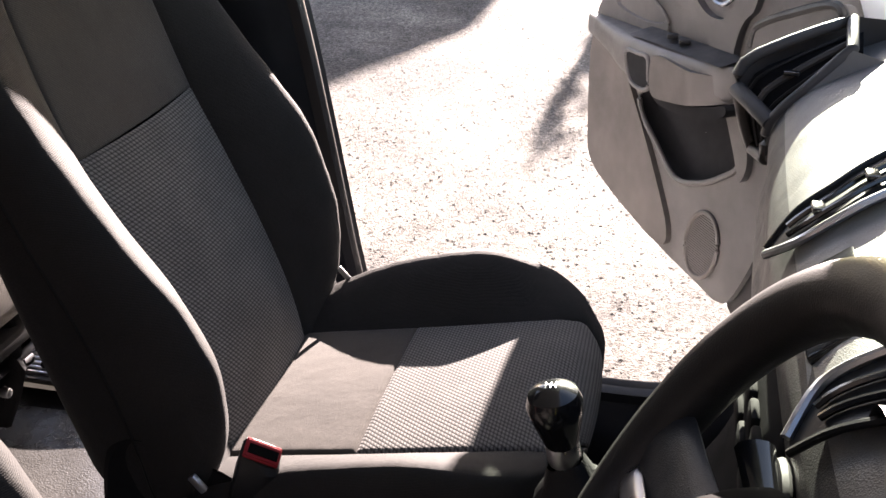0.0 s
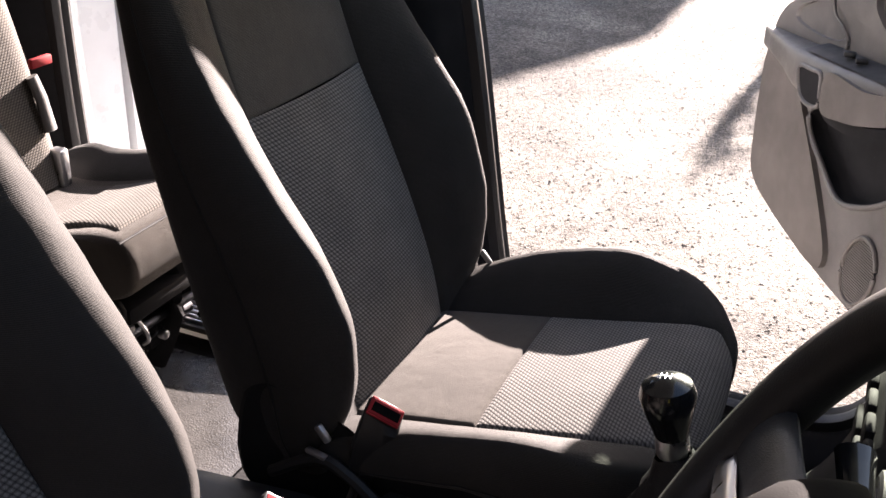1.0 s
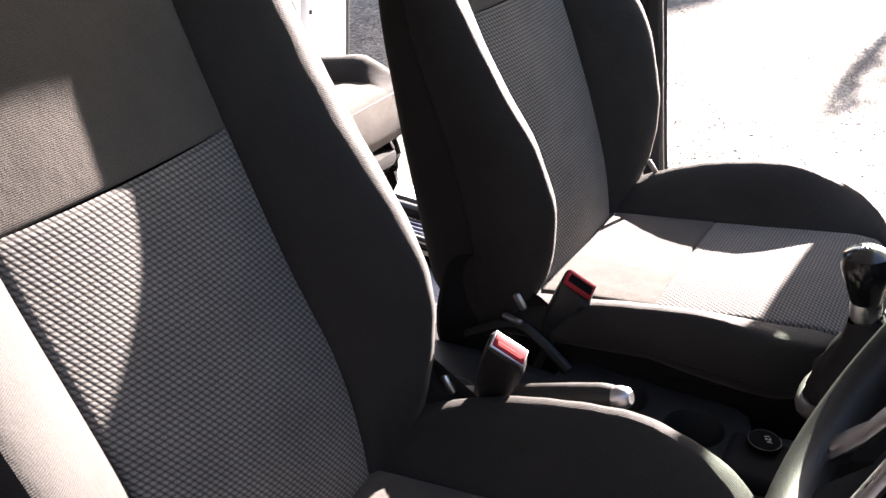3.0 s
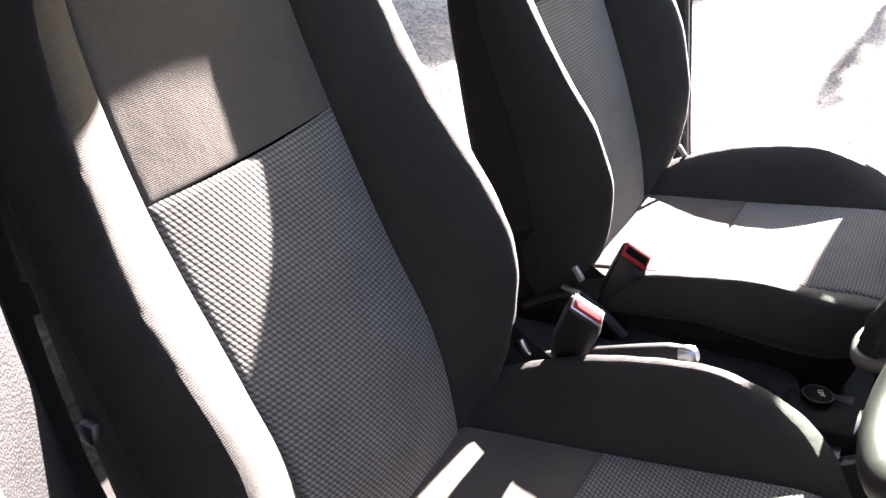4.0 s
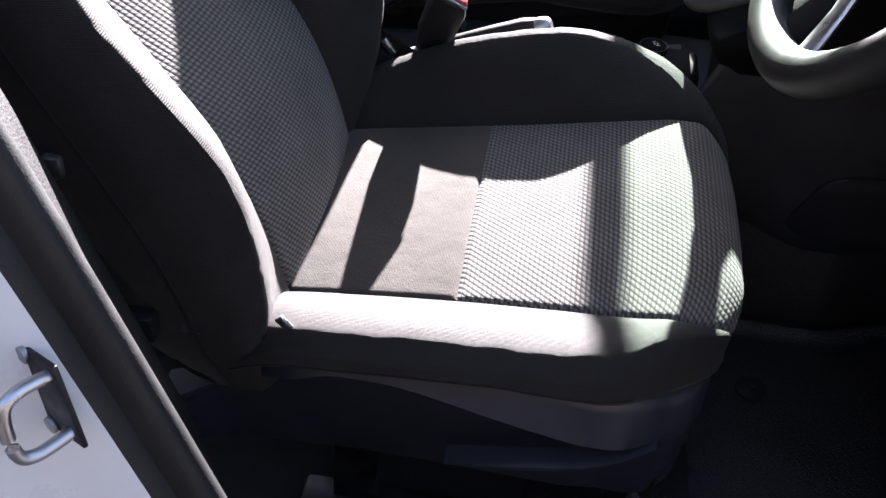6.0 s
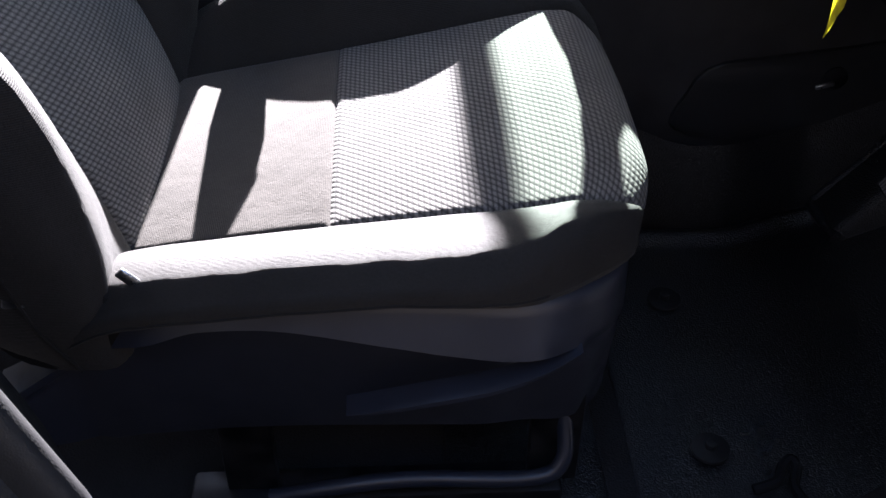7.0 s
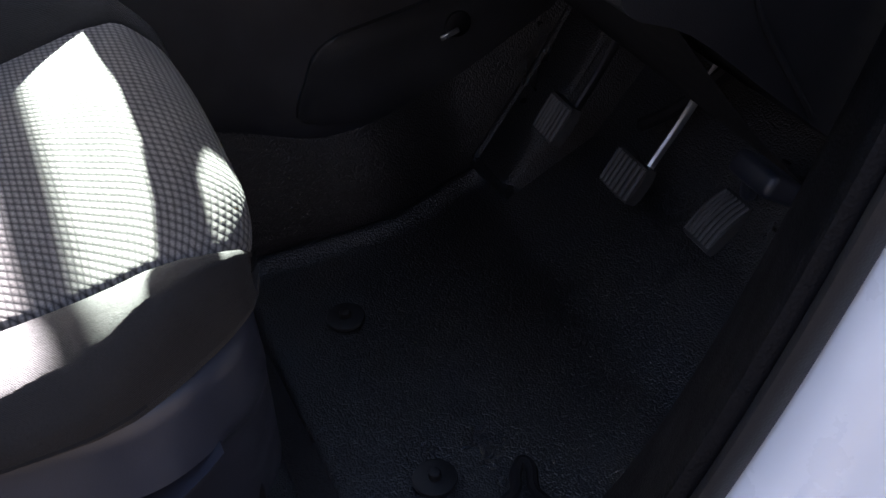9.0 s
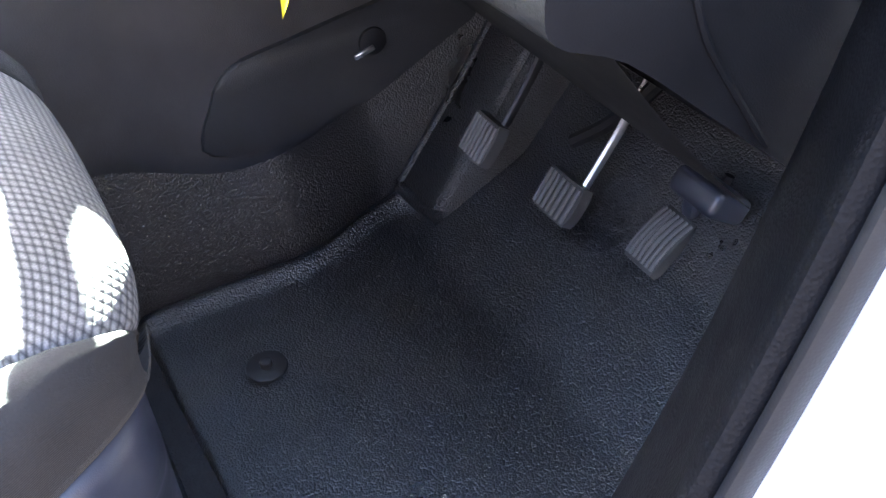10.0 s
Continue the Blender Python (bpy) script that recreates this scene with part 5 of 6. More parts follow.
    # no real hole: a flat dark plate carries the grip's inner shade
    part("grip_recess", plate(hole, [], lambda a, z, h: P(a, z, 0.074 + h), 0.02), MATT, door, "dark plate that imitates the shaded grip opening")
    part("grip_rim", tube([P(a, z, 0.074) for a, z in hole], 0.0045, 8, True), DOORTRIM, door, "light grey grip rim")
    part("armrest_front", plate(smooth_outline([(0.535, 0.930), (0.42, 0.935), (0.305, 0.940), (0.30, 0.912), (0.36, 0.885), (0.46, 0.862), (0.535, 0.858)], 36), [], lambda a, z, h: P(a, z, 0.077 + h - 0.5 * max(0.0, 0.40 - a)), 0.03), DOORTRIM_DARK, door, "brown-grey armrest panel")
    # dark plate in place of the shade below the armrest
    part("armrest_shade_plate", plate(smooth_outline([(0.55, 0.857), (0.44, 0.863), (0.36, 0.882), (0.31, 0.90), (0.31, 0.880), (0.38, 0.855), (0.46, 0.838), (0.54, 0.836)], 30), [], lambda a, z, h: P(a, z, 0.060 + h), 0.05), MATT, door, "dark plate that imitates shade under the armrest")
    part("switch_panel", grid_mesh(lambda u, v: P(0.665 - 0.33 * u, 0.9395 + 0.022 * u + 0.012 * (1 - v), 0.012 + 0.048 * v), span(0, 1, 9), span(0, 1, 4)), BLACK, door, "black switch panel")
    for a in (0.50, 0.545):
        part("window_switch", box((0.022, 0.016, 0.010), P(a, 0.962, 0.034), 0.003), BLACK, door, "small window switch")
    # curved rail from the handle bowl down beside the pocket
    bowl = smooth_outline([(0.53, 1.062), (0.50, 1.033), (0.462, 1.019), (0.421, 1.021), (0.396, 1.042), (0.388, 1.075), (0.41, 1.10), (0.50, 1.10)], 28)
    rail = smooth_outline([(0.62, 1.018), (0.565, 1.016), (0.521, 1.004), (0.468, 0.979), (0.435, 0.95), (0.405, 0.90), (0.372, 0.86), (0.332, 0.80), (0.305, 0.755), (0.288, 0.79), (0.302, 0.84), (0.338, 0.879), (0.370, 0.943), (0.366, 1.0), (0.35, 1.035), (0.325, 1.062),
                           (0.33, 1.115), (0.45, 1.125), (0.61, 1.12), (0.64, 1.06)], 84)
    part("rail", plate(rail, [(bowl, 0.03)], lambda a, z, h: P(a, z, h + 0.013), 0.018), DOORTRIM, door, "light grey curved door rail", angle=35)
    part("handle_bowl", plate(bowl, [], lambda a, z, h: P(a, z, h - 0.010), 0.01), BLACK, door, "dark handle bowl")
    part("inner_handle", tube(poly_spline([P(0.475, 1.085, 0.002), P(0.455, 1.055, 0.012), P(0.42, 1.048, 0.012), P(0.40, 1.066, 0.004)], 12), 0.007, 8, flat=0.6), STEEL, door, "pale inner door handle")
    part("crease", tube(poly_spline([P(0.70, 1.035, 0.002), P(0.68, 1.003, 0.003), P(0.638, 0.987, 0.004), P(0.612, 0.966, 0.004), P(0.618, 0.942, 0.004)], 16), 0.0035, 6), DOORTRIM_DARK, door)
    inset = smooth_outline([(0.322, 0.968), (0.330, 1.013), (0.312, 1.038), (0.225, 1.077), (0.135, 1.108), (0.112, 1.08), (0.155, 1.0), (0.24, 0.95)], 40)
    part("inset_panel", plate(inset, [], lambda a, z, h: P(a, z, h + 0.009), 0.03), DOORTRIM, door, "grey inset corner panel", angle=30)
    part("inset_groove", tube([P(a, z, 0.005) for a, z in inset], 0.008, 8, True), BLACK, door, "dark groove")
    # speaker grille with rings
    sp = [(0.412 + 0.055 * math.cos(t) - 0.012 * math.sin(t), 0.578 + 0.072 * math.sin(t)) for t in span(0, 2 * math.pi, 33)[:-1]]
    part("speaker_frame", tube([P(a, z, 0.003) for a, z in sp], 0.005, 8, True), DOORTRIM_DARK, door)
    part("speaker_cover", plate(sp, [], lambda a, z, h: P(a, z, h + 0.002), 0.008), DOORTRIM_DARK, door, "brown-grey speaker grille")
    for k in range(25):
        z = 0.578 + (k - 12) * 0.0051
        hw = 0.052 * math.sqrt(max(0.02, 1 - ((k - 12) / 13.6) ** 2))
        sh = -0.012 * (k - 12) / 13.2
        part("grille_bar", tube([P(0.412 + sh - hw, z, 0.0025), P(0.412 + sh + hw, z, 0.0025)], 0.0014, 5), DOORTRIM_DARK, door)
    # hinge side edge strip and painted shell
    strip = smooth_outline([(0.33, 0.50), (0.27, 0.62), (0.235, 0.78), (0.20, 0.93), (0.15, 1.06), (0.06, 1.05), (0.10, 0.85), (0.16, 0.65), (0.24, 0.48)], 40)
    part("edge_strip", plate(strip, [], lambda a, z, h: P(a, z, h - 0.012), 0.03), BLACK, door, "black hinge side strip")
    skin = [(L - 0.105, 1.205), (L - 0.10, 1.03), (L + 0.02, 0.98), (L + 0.03, 0.62), (L - 0.03, 0.50), (L - 0.28, 0.46), (0.30, 0.45), (0.12, 0.62), (0.04, 0.9), (0.02, 1.14), (0.3, 1.205), (0.7, 1.205)]
    part("outer_skin", prism(skin, 0.075, Vector(P(0, 0, -0.045)), tuple(DU), (0, 0, 1), 0.01), PAINT, door, "white painted outer skin")
    fr = [P(L - 0.038, 1.02, -0.085), P(L - 0.032, 1.10, -0.09), P(L - 0.020, 1.19, -0.095), P(L - 0.017, 1.35, -0.11), P(L - 0.07, 1.53, -0.14), P(L - 0.14, 1.60, -0.15), P(L - 0.4, 1.60, -0.15), P(0.30, 1.52, -0.13), P(0.1, 1.32, -0.10), P(0.02, 1.08, -0.08)]
    part("window_frame", tube(poly_spline(fr, 40), [0.021 if k < 15 else 0.016 for k in range(40)], 12), BLACK, door, "black window frame")
    def pane(u, v):
        top = 1.59 if u > 0.35 else 1.59 - (0.35 - u) * 0.75
        return P(0.08 + (L - 0.09) * u + 0.02 * v * (1 - u) - 0.07 * v * u, 1.13 + (top - 1.13) * v, -0.085 - 0.06 * v)
    part("window_pane", grid_mesh(pane, span(0, 1, 15), span(0, 1, 7)), GLASS, door, "green tinted window pane")


build_door()


# ---------------------------------------------------------------- footwell
def build_footwell():
    mat_ob = thing("floor_mat", "black grained rubber floor mat in the footwell", "floor mat")
    def ease(t):
        t = max(0.0, min(1.0, t))
        return t * t * (3 - 2 * t)

    def mfn(x, v):
        foot = 0.222 + 0.044 * ease((x - 0.46) / 0.15)
        z = 0.381 + 0.003 * math.sin(9 * x + 2) * math.sin(6 * v)
        rise = max(0.0, x - 0.590)
        z += 0.40 * rise * (1 - math.exp(-rise / 0.03)) + 0.75 * max(0.0, x - 0.735)
        z -= 0.024 * math.exp(-((x - 0.276) / 0.011) ** 2)
        tall = 0.122 + 0.050 * ease((0.44 - x) / 0.16)
        if v <= 0.8:
            y = -0.275 + (foot + 0.275) * v / 0.8
            return (x, y, z + 0.011 * math.exp(-((y - foot + 0.012) / 0.013) ** 2))
        k = (v - 0.8) / 0.2
        return (x, foot + 0.022 * k ** 1.6, z + 0.005 * (1 - k) + tall * k)
    xs = span(0.10, 0.25, 10) + span(0.256, 0.296, 14) + span(0.305, 0.98, 80)
    vs = span(0, 0.70, 36) + span(0.71, 0.80, 16) + span(0.808, 1.0, 26)
    part("sheet", grid_mesh(mfn, xs, vs), MATRUBBER, mat_ob, "black pebbled rubber", angle=60)
    part("fixing_button", cyl(0.0205, 0.005, (0.376, 0.087, 0.387), seg=32, bevel=0.0018), BLACK, mat_ob, "round fixing button")
    part("button_pin", cyl(0.006, 0.009, (0.376, 0.087, 0.392), bevel=0.002), BLACK, mat_ob, "raised centre pin")
    part("fixing_button", cyl(0.0205, 0.005, (0.374, -0.144, 0.387), seg=32, bevel=0.0018), BLACK, mat_ob, "round fixing button")
    part("button_pin", cyl(0.006, 0.009, (0.374, -0.144, 0.392), bevel=0.002), BLACK, mat_ob, "raised centre pin")
    part("hook_loop", tube(poly_spline([(0.405, -0.196, 0.385), (0.428, -0.192, 0.391), (0.437, -0.178, 0.396), (0.447, -0.170, 0.398), (0.452, -0.178, 0.396), (0.446, -0.196, 0.388), (0.452, -0.212, 0.384)], 24), 0.0055, 8), MATT, mat_ob, "black hook loop")
    tun = thing("tunnel_side", "dark plastic tunnel side panel by the pedals", "trim", kind="structure")
    part("panel", prism([(0.185, 0.37), (0.935, 0.37), (0.935, 0.79), (0.31, 0.79), (0.275, 0.74), (0.255, 0.68), (0.20, 0.648), (0.185, 0.64)], 0.02, (0, 0.318, 0), (1, 0, 0), (0, 0, 1), 0.004), TUNNELTRIM, tun, "dark plastic panel")
    rec = smooth_outline([(0.418, 0.495), (0.428, 0.552), (0.455, 0.588), (0.53, 0.600), (0.63, 0.612), (0.74, 0.625), (0.80, 0.56), (0.74, 0.49), (0.56, 0.475)], 40)
    part("recess_cover", prism(rec, 0.008, (0, 0.299, 0), (1, 0, 0), (0, 0, 1), 0.004), PLASTIC, tun, "matt black cover panel")
    part("clip", cyl(0.016, 0.006, (0.612, 0.290, 0.570), "Y", bevel=0.002), DARKMETAL, tun, "round metal clip")
    part("clip_tab", box((0.024, 0.004, 0.006), (0.600, 0.286, 0.562), 0.001, 1, Matrix.Rotation(radians(-14), 3, "Y")), SILVER, tun)
    step = thing("foot_rest", "black grained wedge beside the clutch pedal", "foot rest")
    wv = [(0.626, 0.380), (0.614, 0.388), (0.618, 0.402), (0.72, 0.530), (0.81, 0.665), (0.86, 0.665), (0.86, 0.380)]
    part("wedge", prism(wv, 0.084, (0, 0.270, 0), (1, 0, 0), (0, 0, 1), 0.012), MATRUBBER, step)
    part("ridge", tube(poly_spline([(0.618, 0.266, 0.396), (0.676, 0.266, 0.466), (0.738, 0.266, 0.548), (0.80, 0.266, 0.650)], 16), 0.0075, 10), MATRUBBER, step, "raised moulded edge")
    part("toe", tube([(0.622, 0.186, 0.394), (0.615, 0.262, 0.392)], 0.009, 10), MATRUBBER, step)
    bulk = thing("bulkhead_liner", "black grained moulded bulkhead liner", "liner", kind="structure")
    part("toe_board", grid_mesh(lambda u, v: (0.86 + 0.12 * v, -0.30 + 0.66 * u, 0.47 + 0.36 * v + 0.015 * math.sin(9 * u)), span(0, 1, 20), span(0, 1, 12)), MATRUBBER, bulk)
    part("cable", tube(poly_spline([(0.74, 0.10, 0.50), (0.76, 0.06, 0.54), (0.78, 0.02, 0.60), (0.80, 0.0, 0.66)], 12), 0.008, 8), BLACK, bulk, "black cable conduit")


build_footwell()


def pedal(label, top, bot, width, arm_top, bow=0.0, arm_mat=None):
    """A ribbed pad from bot to top on an arm that rises under the dashboard."""
    p = thing("pedal", label, "pedal", "pedals")
    top, bot = Vector(top), Vector(bot)
    mid, ez = (top + bot) / 2, (top - bot).normalized()
    ey = Vector((0, 1, 0))
    ex = ey.cross(ez).normalized()
    if ex.x > 0:
        ex = -ex
    h = (top - bot).length
    def face(u, v, off):
        return mid + ey * (u * width / 2) + ez * (v * h / 2) + ex * (off + bow * (1 - v * v) - 0.003 * u * u)
    bm = grid_mesh(lambda u, v: face(u * (1 - 0.12 * abs(v) ** 3), v, 0.008), span(-1, 1, 9), span(-1, 1, 9))
    grid_mesh(lambda u, v: face(u * (1 - 0.12 * abs(v) ** 3), v, -0.006), span(-1, 1, 9), span(-1, 1, 9), bm=bm)
    edge = [(a, -1) for a in span(-1, 1, 9)] + [(1, a) for a in span(-1, 1, 9)[1:]] + [(a, 1) for a in span(1, -1, 9)[1:]] + [(-1, a) for a in span(1, -1, 9)[1:]]
    grid_mesh(lambda i, k: face(edge[i][0] * (1 - 0.12 * abs(edge[i][1]) ** 3), edge[i][1], (-0.006, 0.008)[k]), range(len(edge)), range(2), bm=bm)
    bmesh.ops.remove_doubles(bm, verts=bm.verts, dist=0.0002)
    pad = part("pad", bm, PEDALPAD, p, "black rubber pad")
    for i in range(7):
        u = (i - 3) * 0.27
        part("rib", tube([face(u, v, 0.0095) for v in span(-0.88, 0.88, 7)], 0.0021, 6), PEDALRUB, pad)
    arm = poly_spline([face(-0.45, 0.6, -0.008), (mid * 0.45 + Vector(arm_top) * 0.55) - ex * 0.012, Vector(arm_top)], 10)
    part("arm", tube(arm, 0.0038, 8, flat=1.4), arm_mat or DARKMETAL, p, "steel pedal arm")


pedal("black ribbed rubber clutch pedal pad on a steel arm", (0.676, 0.151, 0.523), (0.649, 0.151, 0.485), 0.045, (0.748, 0.135, 0.632))
pedal("black ribbed rubber brake pedal pad on a bright steel arm", (0.707, 0.055, 0.495), (0.681, 0.055, 0.460), 0.056, (0.782, 0.035, 0.60), arm_mat=SILVER)
pedal("worn black ribbed accelerator pedal pad under a bracket", (0.773, -0.038, 0.478), (0.721, -0.038, 0.440), 0.044, (0.80, -0.06, 0.53), 0.006)


def build_pedal_bracket():
    b = thing("pedal_bracket", "grey plastic accelerator sensor housing beside the door", "bracket")
    part("housing", box((0.050, 0.058, 0.026), (0.752, -0.086, 0.545), 0.007, 3, Matrix.Rotation(radians(35), 3, "Y")), TRIM, b)
    part("boss", cyl(0.010, 0.006, (0.744, -0.078, 0.558), seg=18, bevel=0.002, turn=Matrix.Rotation(radians(35), 3, "Y")), TRIM, b)
    part("lug", box((0.014, 0.016, 0.05), (0.765, -0.052, 0.518), 0.005, 2), TRIM, b)


build_pedal_bracket()


def build_tag():
    t = thing("key_tag", "bright yellow key tag hanging below the steering column", "key tag")
    u = Vector((0.62, 0.78, 0)).normalized()
    top = Vector((0.402, -0.112, 0.925))
    bm = grid_mesh(lambda a, v: top + u * ((a - 0.5) * 0.045) + Vector((-0.006 * v + 0.003 * math.sin(6 * a), 0.003 * math.sin(5 * v), -0.074 * v * (1 - 0.14 * abs(math.sin(4 * a))))), span(0, 1, 9), span(0, 1, 9))
    bmesh.ops.solidify(bm, geom=bm.faces, thickness=0.0015)
    part("tag_sheet", bm, YELLOW, t, "creased yellow plastic sheet")
    part("ring", tube([top + u * 0.012 * math.cos(a) + Vector((0, 0, 0.010 + 0.012 * math.sin(a))) for a in span(0, 2 * math.pi, 17)[:-1]], 0.0012, 6, True), SILVER, t, "steel key ring")
    part("key", box((0.05, 0.008, 0.022), top + Vector((0.032, 0.012, 0.028)), 0.003, 2), BLACK, t, "black key head")


build_tag()


# ---------------------------------------------------------------- rear seat
def build_rear_seat():
    r = thing("bench", "brown-grey cloth rear seat with woven backrest", "bench seat")
    # cushion: rings across y
    prof = [(-1.06, 0.60), (-1.07, 0.66), (-1.02, 0.695), (-0.95, 0.695), (-0.86, 0.710), (-0.75, 0.738), (-0.695, 0.742), (-0.668, 0.730), (-0.655, 0.70), (-0.658, 0.655), (-0.68, 0.632), (-0.76, 0.615), (-0.95, 0.595)]
    pc = poly_spline([(x, 0, z) for x, z in prof], 60, True)
    def fn_c(i, y):
        q = pc[i]
        t = (y - 0.90) / 0.17
        edge = max(0.0, abs(t) - 0.86) / 0.14
        side = max(0.0, (y - 0.985) / 0.085)
        lift = 0.045 * side ** 0.7 * (1 if q.z > 0.68 and q.x < -0.70 else 0.2) * max(0.0, min(1.0, (-0.68 - q.x) / 0.10))
        cx, cz = -0.86, 0.66
        f = 1 - 0.10 * edge ** 2
        return (cx + (q.x - cx) * f, y, cz + (q.z - cz) * f + lift)
    part("cushion", grid_mesh(fn_c, range(60), [0.730, 0.733, 0.738, 0.745] + span(0.755, 0.988, 22), True, True, uvfn=lambda i, y: (y, i * 0.015)), CLOTH_REAR, r, "brown-grey cloth cushion")
    part("cushion_bolster", grid_mesh(fn_c, range(60), span(0.988, 1.045, 8) + [1.058, 1.066, 1.070], True, True, uvfn=lambda i, y: (y, i * 0.015)), CLOTH_DARK, r, "darker raised side bolster")
    part("cushion_panel", grid_mesh(lambda u, v: (-0.875 + 0.185 * v, 0.765 + 0.215 * u, spline([(-0.95, 0.699), (-0.86, 0.714), (-0.75, 0.7425), (-0.695, 0.7465), (-0.68, 0.744)], -0.875 + 0.185 * v) + seam_dip(min(u * 0.215, (1 - u) * 0.215, v * 0.185, (1 - v) * 0.185), 0.012, 0.006)), [0, 0.02, 0.05] + span(0.1, 0.9, 9) + [0.95, 0.98, 1], [0, 0.02, 0.05] + span(0.1, 0.9, 9) + [0.95, 0.98, 1], uvfn=lambda u, v: (u * 0.215, v * 0.185)), WOVEN_REAR, r, "woven grey centre panel")
    part("seam", tube([(-0.672, y, 0.7335) for y in span(0.745, 1.05, 12)], 0.0022, 6), BLACK, r)
    part("seam", tube([(-0.86 + 0.05 * math.sin(3 * y), y, 0.711) for y in span(0.745, 0.99, 12)], 0.0018, 6), BLACK, r)
    part("inner_cushion", box((0.36, 0.50, 0.11), (-0.92, 0.465, 0.615), 0.035, 4), CLOTH_REAR, r, "brown-grey cloth centre cushion")
    lean = Matrix.Rotation(radians(-16), 3, "Y")
    def bfn(u, v):
        y = 0.985 - 0.68 * u
        ed = min(u, 1 - u) * 0.62
        rr = 0.05 * (1 - math.sqrt(max(0.0, 1 - max(0.0, 1 - ed / 0.05) ** 2)))
        return (-0.975 - 0.16 * v - rr + 0.015 * math.sin(math.pi * v), y, 0.70 + 0.58 * v)
    part("backrest", grid_mesh(bfn, [0, 0.004, 0.012, 0.03, 0.06] + span(0.09, 0.91, 20) + [0.94, 0.97, 0.988, 0.996, 1], span(0, 1, 20), uvfn=lambda u, v: (u * 0.62, v * 0.6)), WOVEN_REAR, r, "woven grey backrest front")
    part("backrest_core", box((0.09, 0.60, 0.58), (-1.135, 0.62, 0.99), 0.03, 3, lean), CLOTH_REAR, r)
    part("headrest", box((0.10, 0.27, 0.17), (-1.20, 0.62, 1.37), 0.045, 4, lean), CLOTH_REAR, r, "padded cloth headrest")
    part("hinge_bracket", box((0.03, 0.025, 0.09), (-0.985, 0.962, 0.72), 0.006, 2), SILVER, r, "pale metal hinge bracket")
    part("pull_tab", box((0.012, 0.05, 0.018), (-1.0, 0.965, 0.925), 0.004, 2), RED, r, "red release strap")
    part("release_cover", tube([(-1.01, 0.95, 0.90), (-1.0, 0.955, 0.86), (-0.99, 0.957, 0.80)], 0.016, 10, flat=0.6), DOORTRIM, r, "pale plastic release cover")
    # folding frame under the cushion
    for y in (0.745, 0.90, 1.05):
        part("leg", tube(poly_spline([(-0.72, y, 0.63), (-0.70, y + 0.005, 0.55), (-0.73, y + 0.01, 0.47), (-0.76, y, 0.40)], 10), 0.010, 8, flat=2.0), MATT, r, "black steel folding leg")
    for y in (0.76, 1.035):
        plan = smooth_outline([(-0.98, 0.60), (-0.72, 0.625), (-0.69, 0.57), (-0.74, 0.50), (-0.82, 0.44), (-0.92, 0.40), (-0.99, 0.46)], 28)
        part("side_plate", prism(plan, 0.010, (0, y, 0), (1, 0, 0), (0, 0, 1), 0.002), MATT, r, "black pressed steel side plate")
    part("spring_pan", box((0.30, 0.28, 0.035), (-0.83, 0.90, 0.585), 0.012, 2), MATT, r, "black spring pan")
    for x, z, rad in ((-0.73, 0.52, 0.011), (-0.80, 0.44, 0.012), (-0.77, 0.565, 0.008)):
        part("cross_tube", tube([(x, 0.74, z), (x + 0.01, 1.05, z)], rad, 10), DARKMETAL, r, "dark steel cross tube")
    coil = [(-0.742 + 0.011 * math.cos(t), 0.80 + 0.0042 * t, 0.487 + 0.011 * math.sin(t)) for t in span(0, 44, 150)]
    part("spring", tube(coil, 0.0022, 6), DARKMETAL, r, "dark coil spring")
    for y, z in ((0.775, 0.555), (0.86, 0.50), (0.98, 0.555)):
        part("bolt", cyl(0.009, 0.016, (-0.700, y, z), "X", seg=12, bevel=0.003), STEEL, r, "steel pivot bolt")
    part("latch", box((0.04, 0.06, 0.05), (-0.76, 0.90, 0.47), 0.008, 2), MATT, r, "black latch block")
    part("release_rod", tube(poly_spline([(-0.70, 0.77, 0.60), (-0.685, 0.79, 0.56), (-0.69, 0.81, 0.52), (-0.72, 0.83, 0.49)], 12), 0.0035, 6), STEEL, r, "thin steel release rod")


build_rear_seat()


# ---------------------------------------------------------------- small fittings
def build_striker(name, label, at, rot):
    s = thing(name, label, "door striker", "door strikers")
    m = Matrix.Translation(at) @ rot.to_4x4()
    bm = box((0.042, 0.004, 0.064), (0, 0, 0), 0.0015)
    bm.transform(m)
    part("plate", bm, DARKMETAL, s, "dark steel plate")
    bm = tube(poly_spline([(0.012, 0.0, 0.022), (0.012, -0.022, 0.024), (0.012, -0.034, 0.016), (0.012, -0.036, -0.012), (0.012, -0.026, -0.022), (0.012, 0.0, -0.022)], 24), 0.0045, 10)
    bm.transform(m)
    part("loop", bm, SILVER, s, "bright bent steel loop")
    for z in (0.028, -0.028):
        bm = cyl(0.006, 0.004, (-0.012, -0.003, z), "Y", seg=12, bevel=0.001)
        bm.transform(m)
        part("screw", bm, STEEL, s)



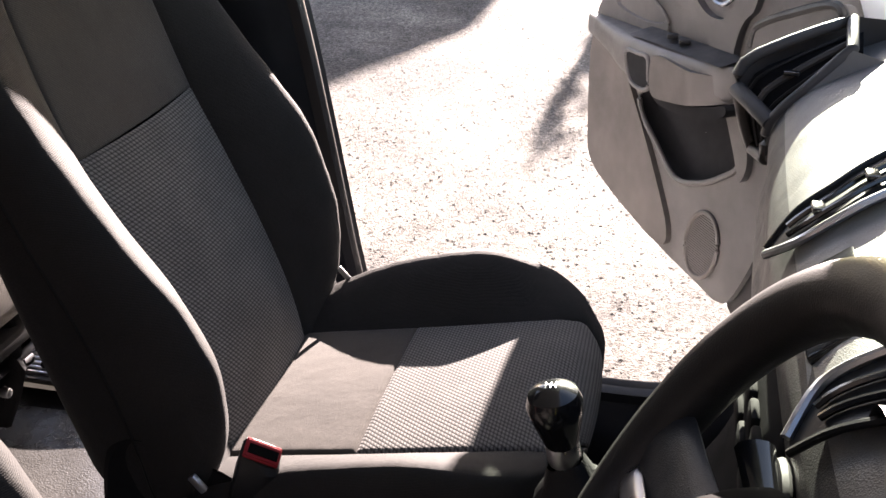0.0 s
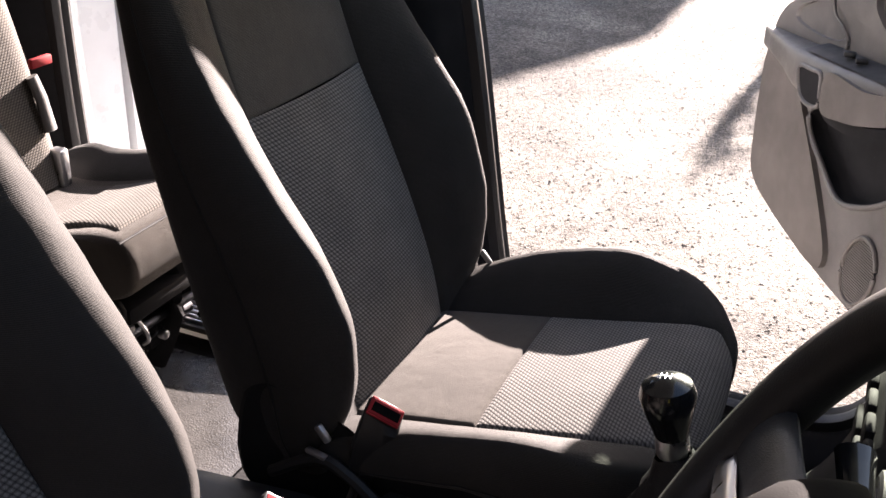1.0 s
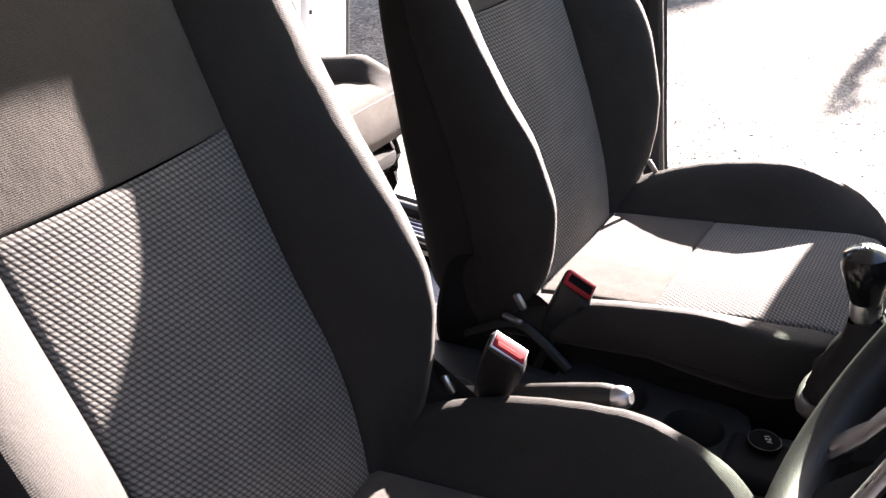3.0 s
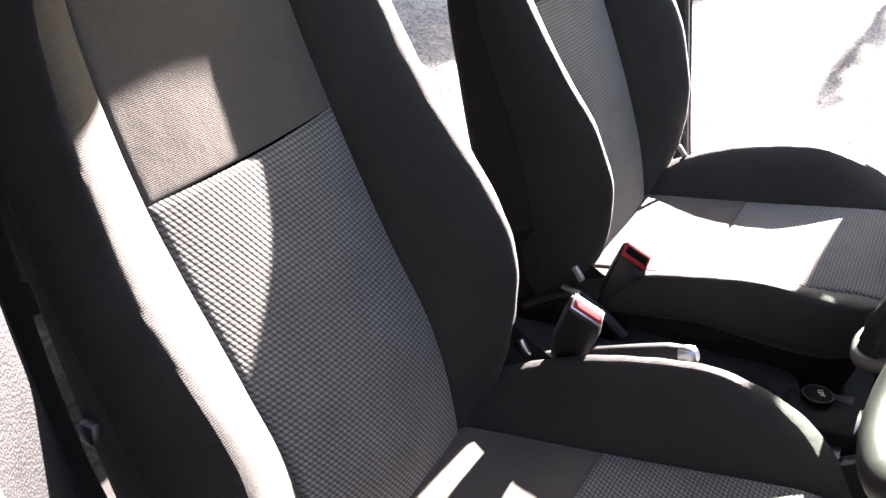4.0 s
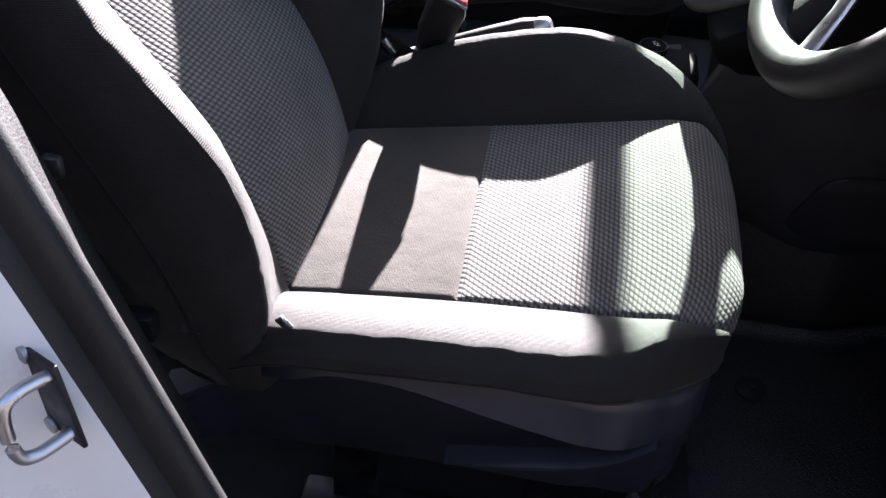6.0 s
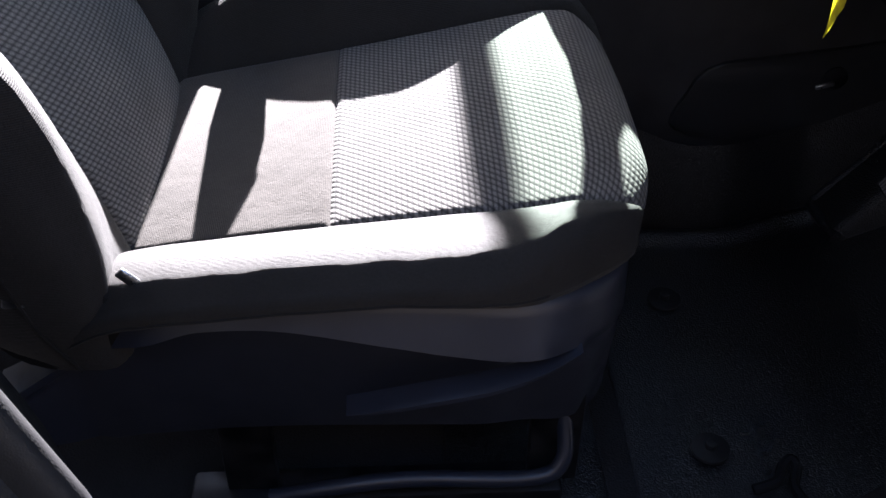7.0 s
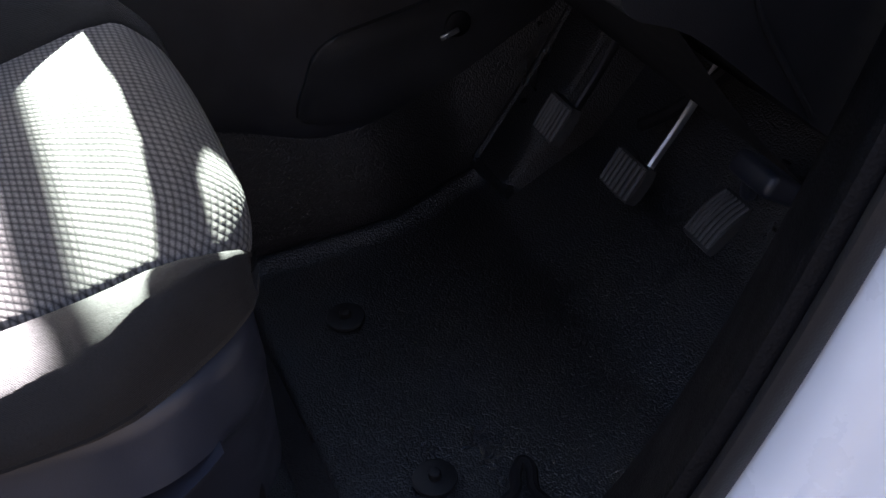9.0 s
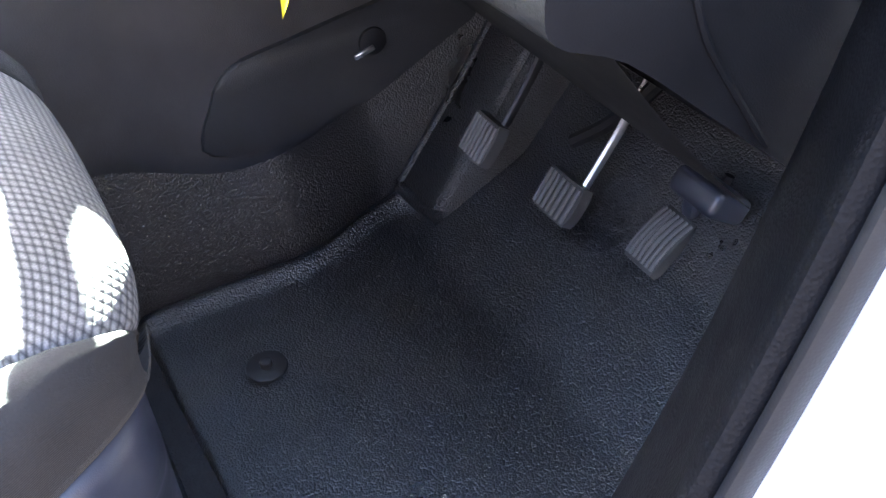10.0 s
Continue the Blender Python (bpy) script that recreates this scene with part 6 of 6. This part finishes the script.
def build_sliding_door():
    d = thing("sliding_door", "white painted sliding side door slid fully back", "door")
    plan = [(-1.090, 1.302), (-1.068, 1.425), (-1.085, 1.44), (-1.95, 1.44), (-1.95, 1.302)]
    part("panel", prism(plan, 1.28, (0, 0, 0.36), (1, 0, 0), (0, 1, 0), 0.004), PAINT, d, "white painted door panel")
    part("edge_seal", tube([(-1.074, 1.442, 0.40), (-1.074, 1.442, 1.62)], 0.005, 8), RUBBER, d, "black edge seal")
    part("latch", box((0.006, 0.008, 0.010), (-1.087, 1.311, 0.742), 0.002, 2), DARKMETAL, d, "small grey latch stud")


build_sliding_door()
build_striker("door_striker", "steel door striker loop on the white pillar jamb", (-0.212, -0.489, 0.893), Matrix.Rotation(radians(-32), 3, "Z") @ Matrix.Rotation(radians(-12), 3, "Y"))


def build_belts():
    b = thing("seat_belt", "black seat belt webbing on the driver pillar", "seat belt")
    part("webbing", tube(poly_spline([(-0.42, -0.285, 1.45), (-0.385, -0.285, 1.1), (-0.335, -0.283, 0.88), (-0.275, -0.280, 0.76)], 20), 0.022, 8, flat=0.08, up=(0, 1, 0)), CLOTH_DARK, b, "black woven webbing")
    part("tongue", box((0.016, 0.010, 0.020), (-0.306, -0.279, 0.896), 0.003, 2), STEEL, b, "steel belt tongue")
    part("anchor", box((0.035, 0.02, 0.03), (-0.262, -0.278, 0.735), 0.006, 2), BLACK, b, "black anchor cover")
    part("anchor_bolt", cyl(0.009, 0.024, (-0.262, -0.280, 0.735), "Y", seg=12, bevel=0.002), STEEL, b)


build_belts()


def build_tread():
    t = thing("step_tread", "ribbed pale step plate in the rear door opening", "step plate")
    part("plate", box((0.42, 0.12, 0.012), (-0.66, 1.075, 0.412), 0.004, 2), DOORTRIM, t)
    for k in range(7):
        part("rib", box((0.40, 0.007, 0.008), (-0.66, 1.030 + k * 0.015, 0.421), 0.002, 1), SILVER, t, "raised rib")
    m = thing("rear_mat", "grey worn vinyl floor behind the front seats", "floor mat")
    part("sheet", grid_mesh(lambda u, v: (-1.1 + 0.64 * u, -0.25 + 1.24 * v, 0.379 + 0.022 * math.exp(-((v - 0.5) / 0.12) ** 2) + 0.004 * math.sin(11 * u + 5 * v)), span(0, 1, 40), span(0, 1, 50)), REARMAT, m)


build_tread()
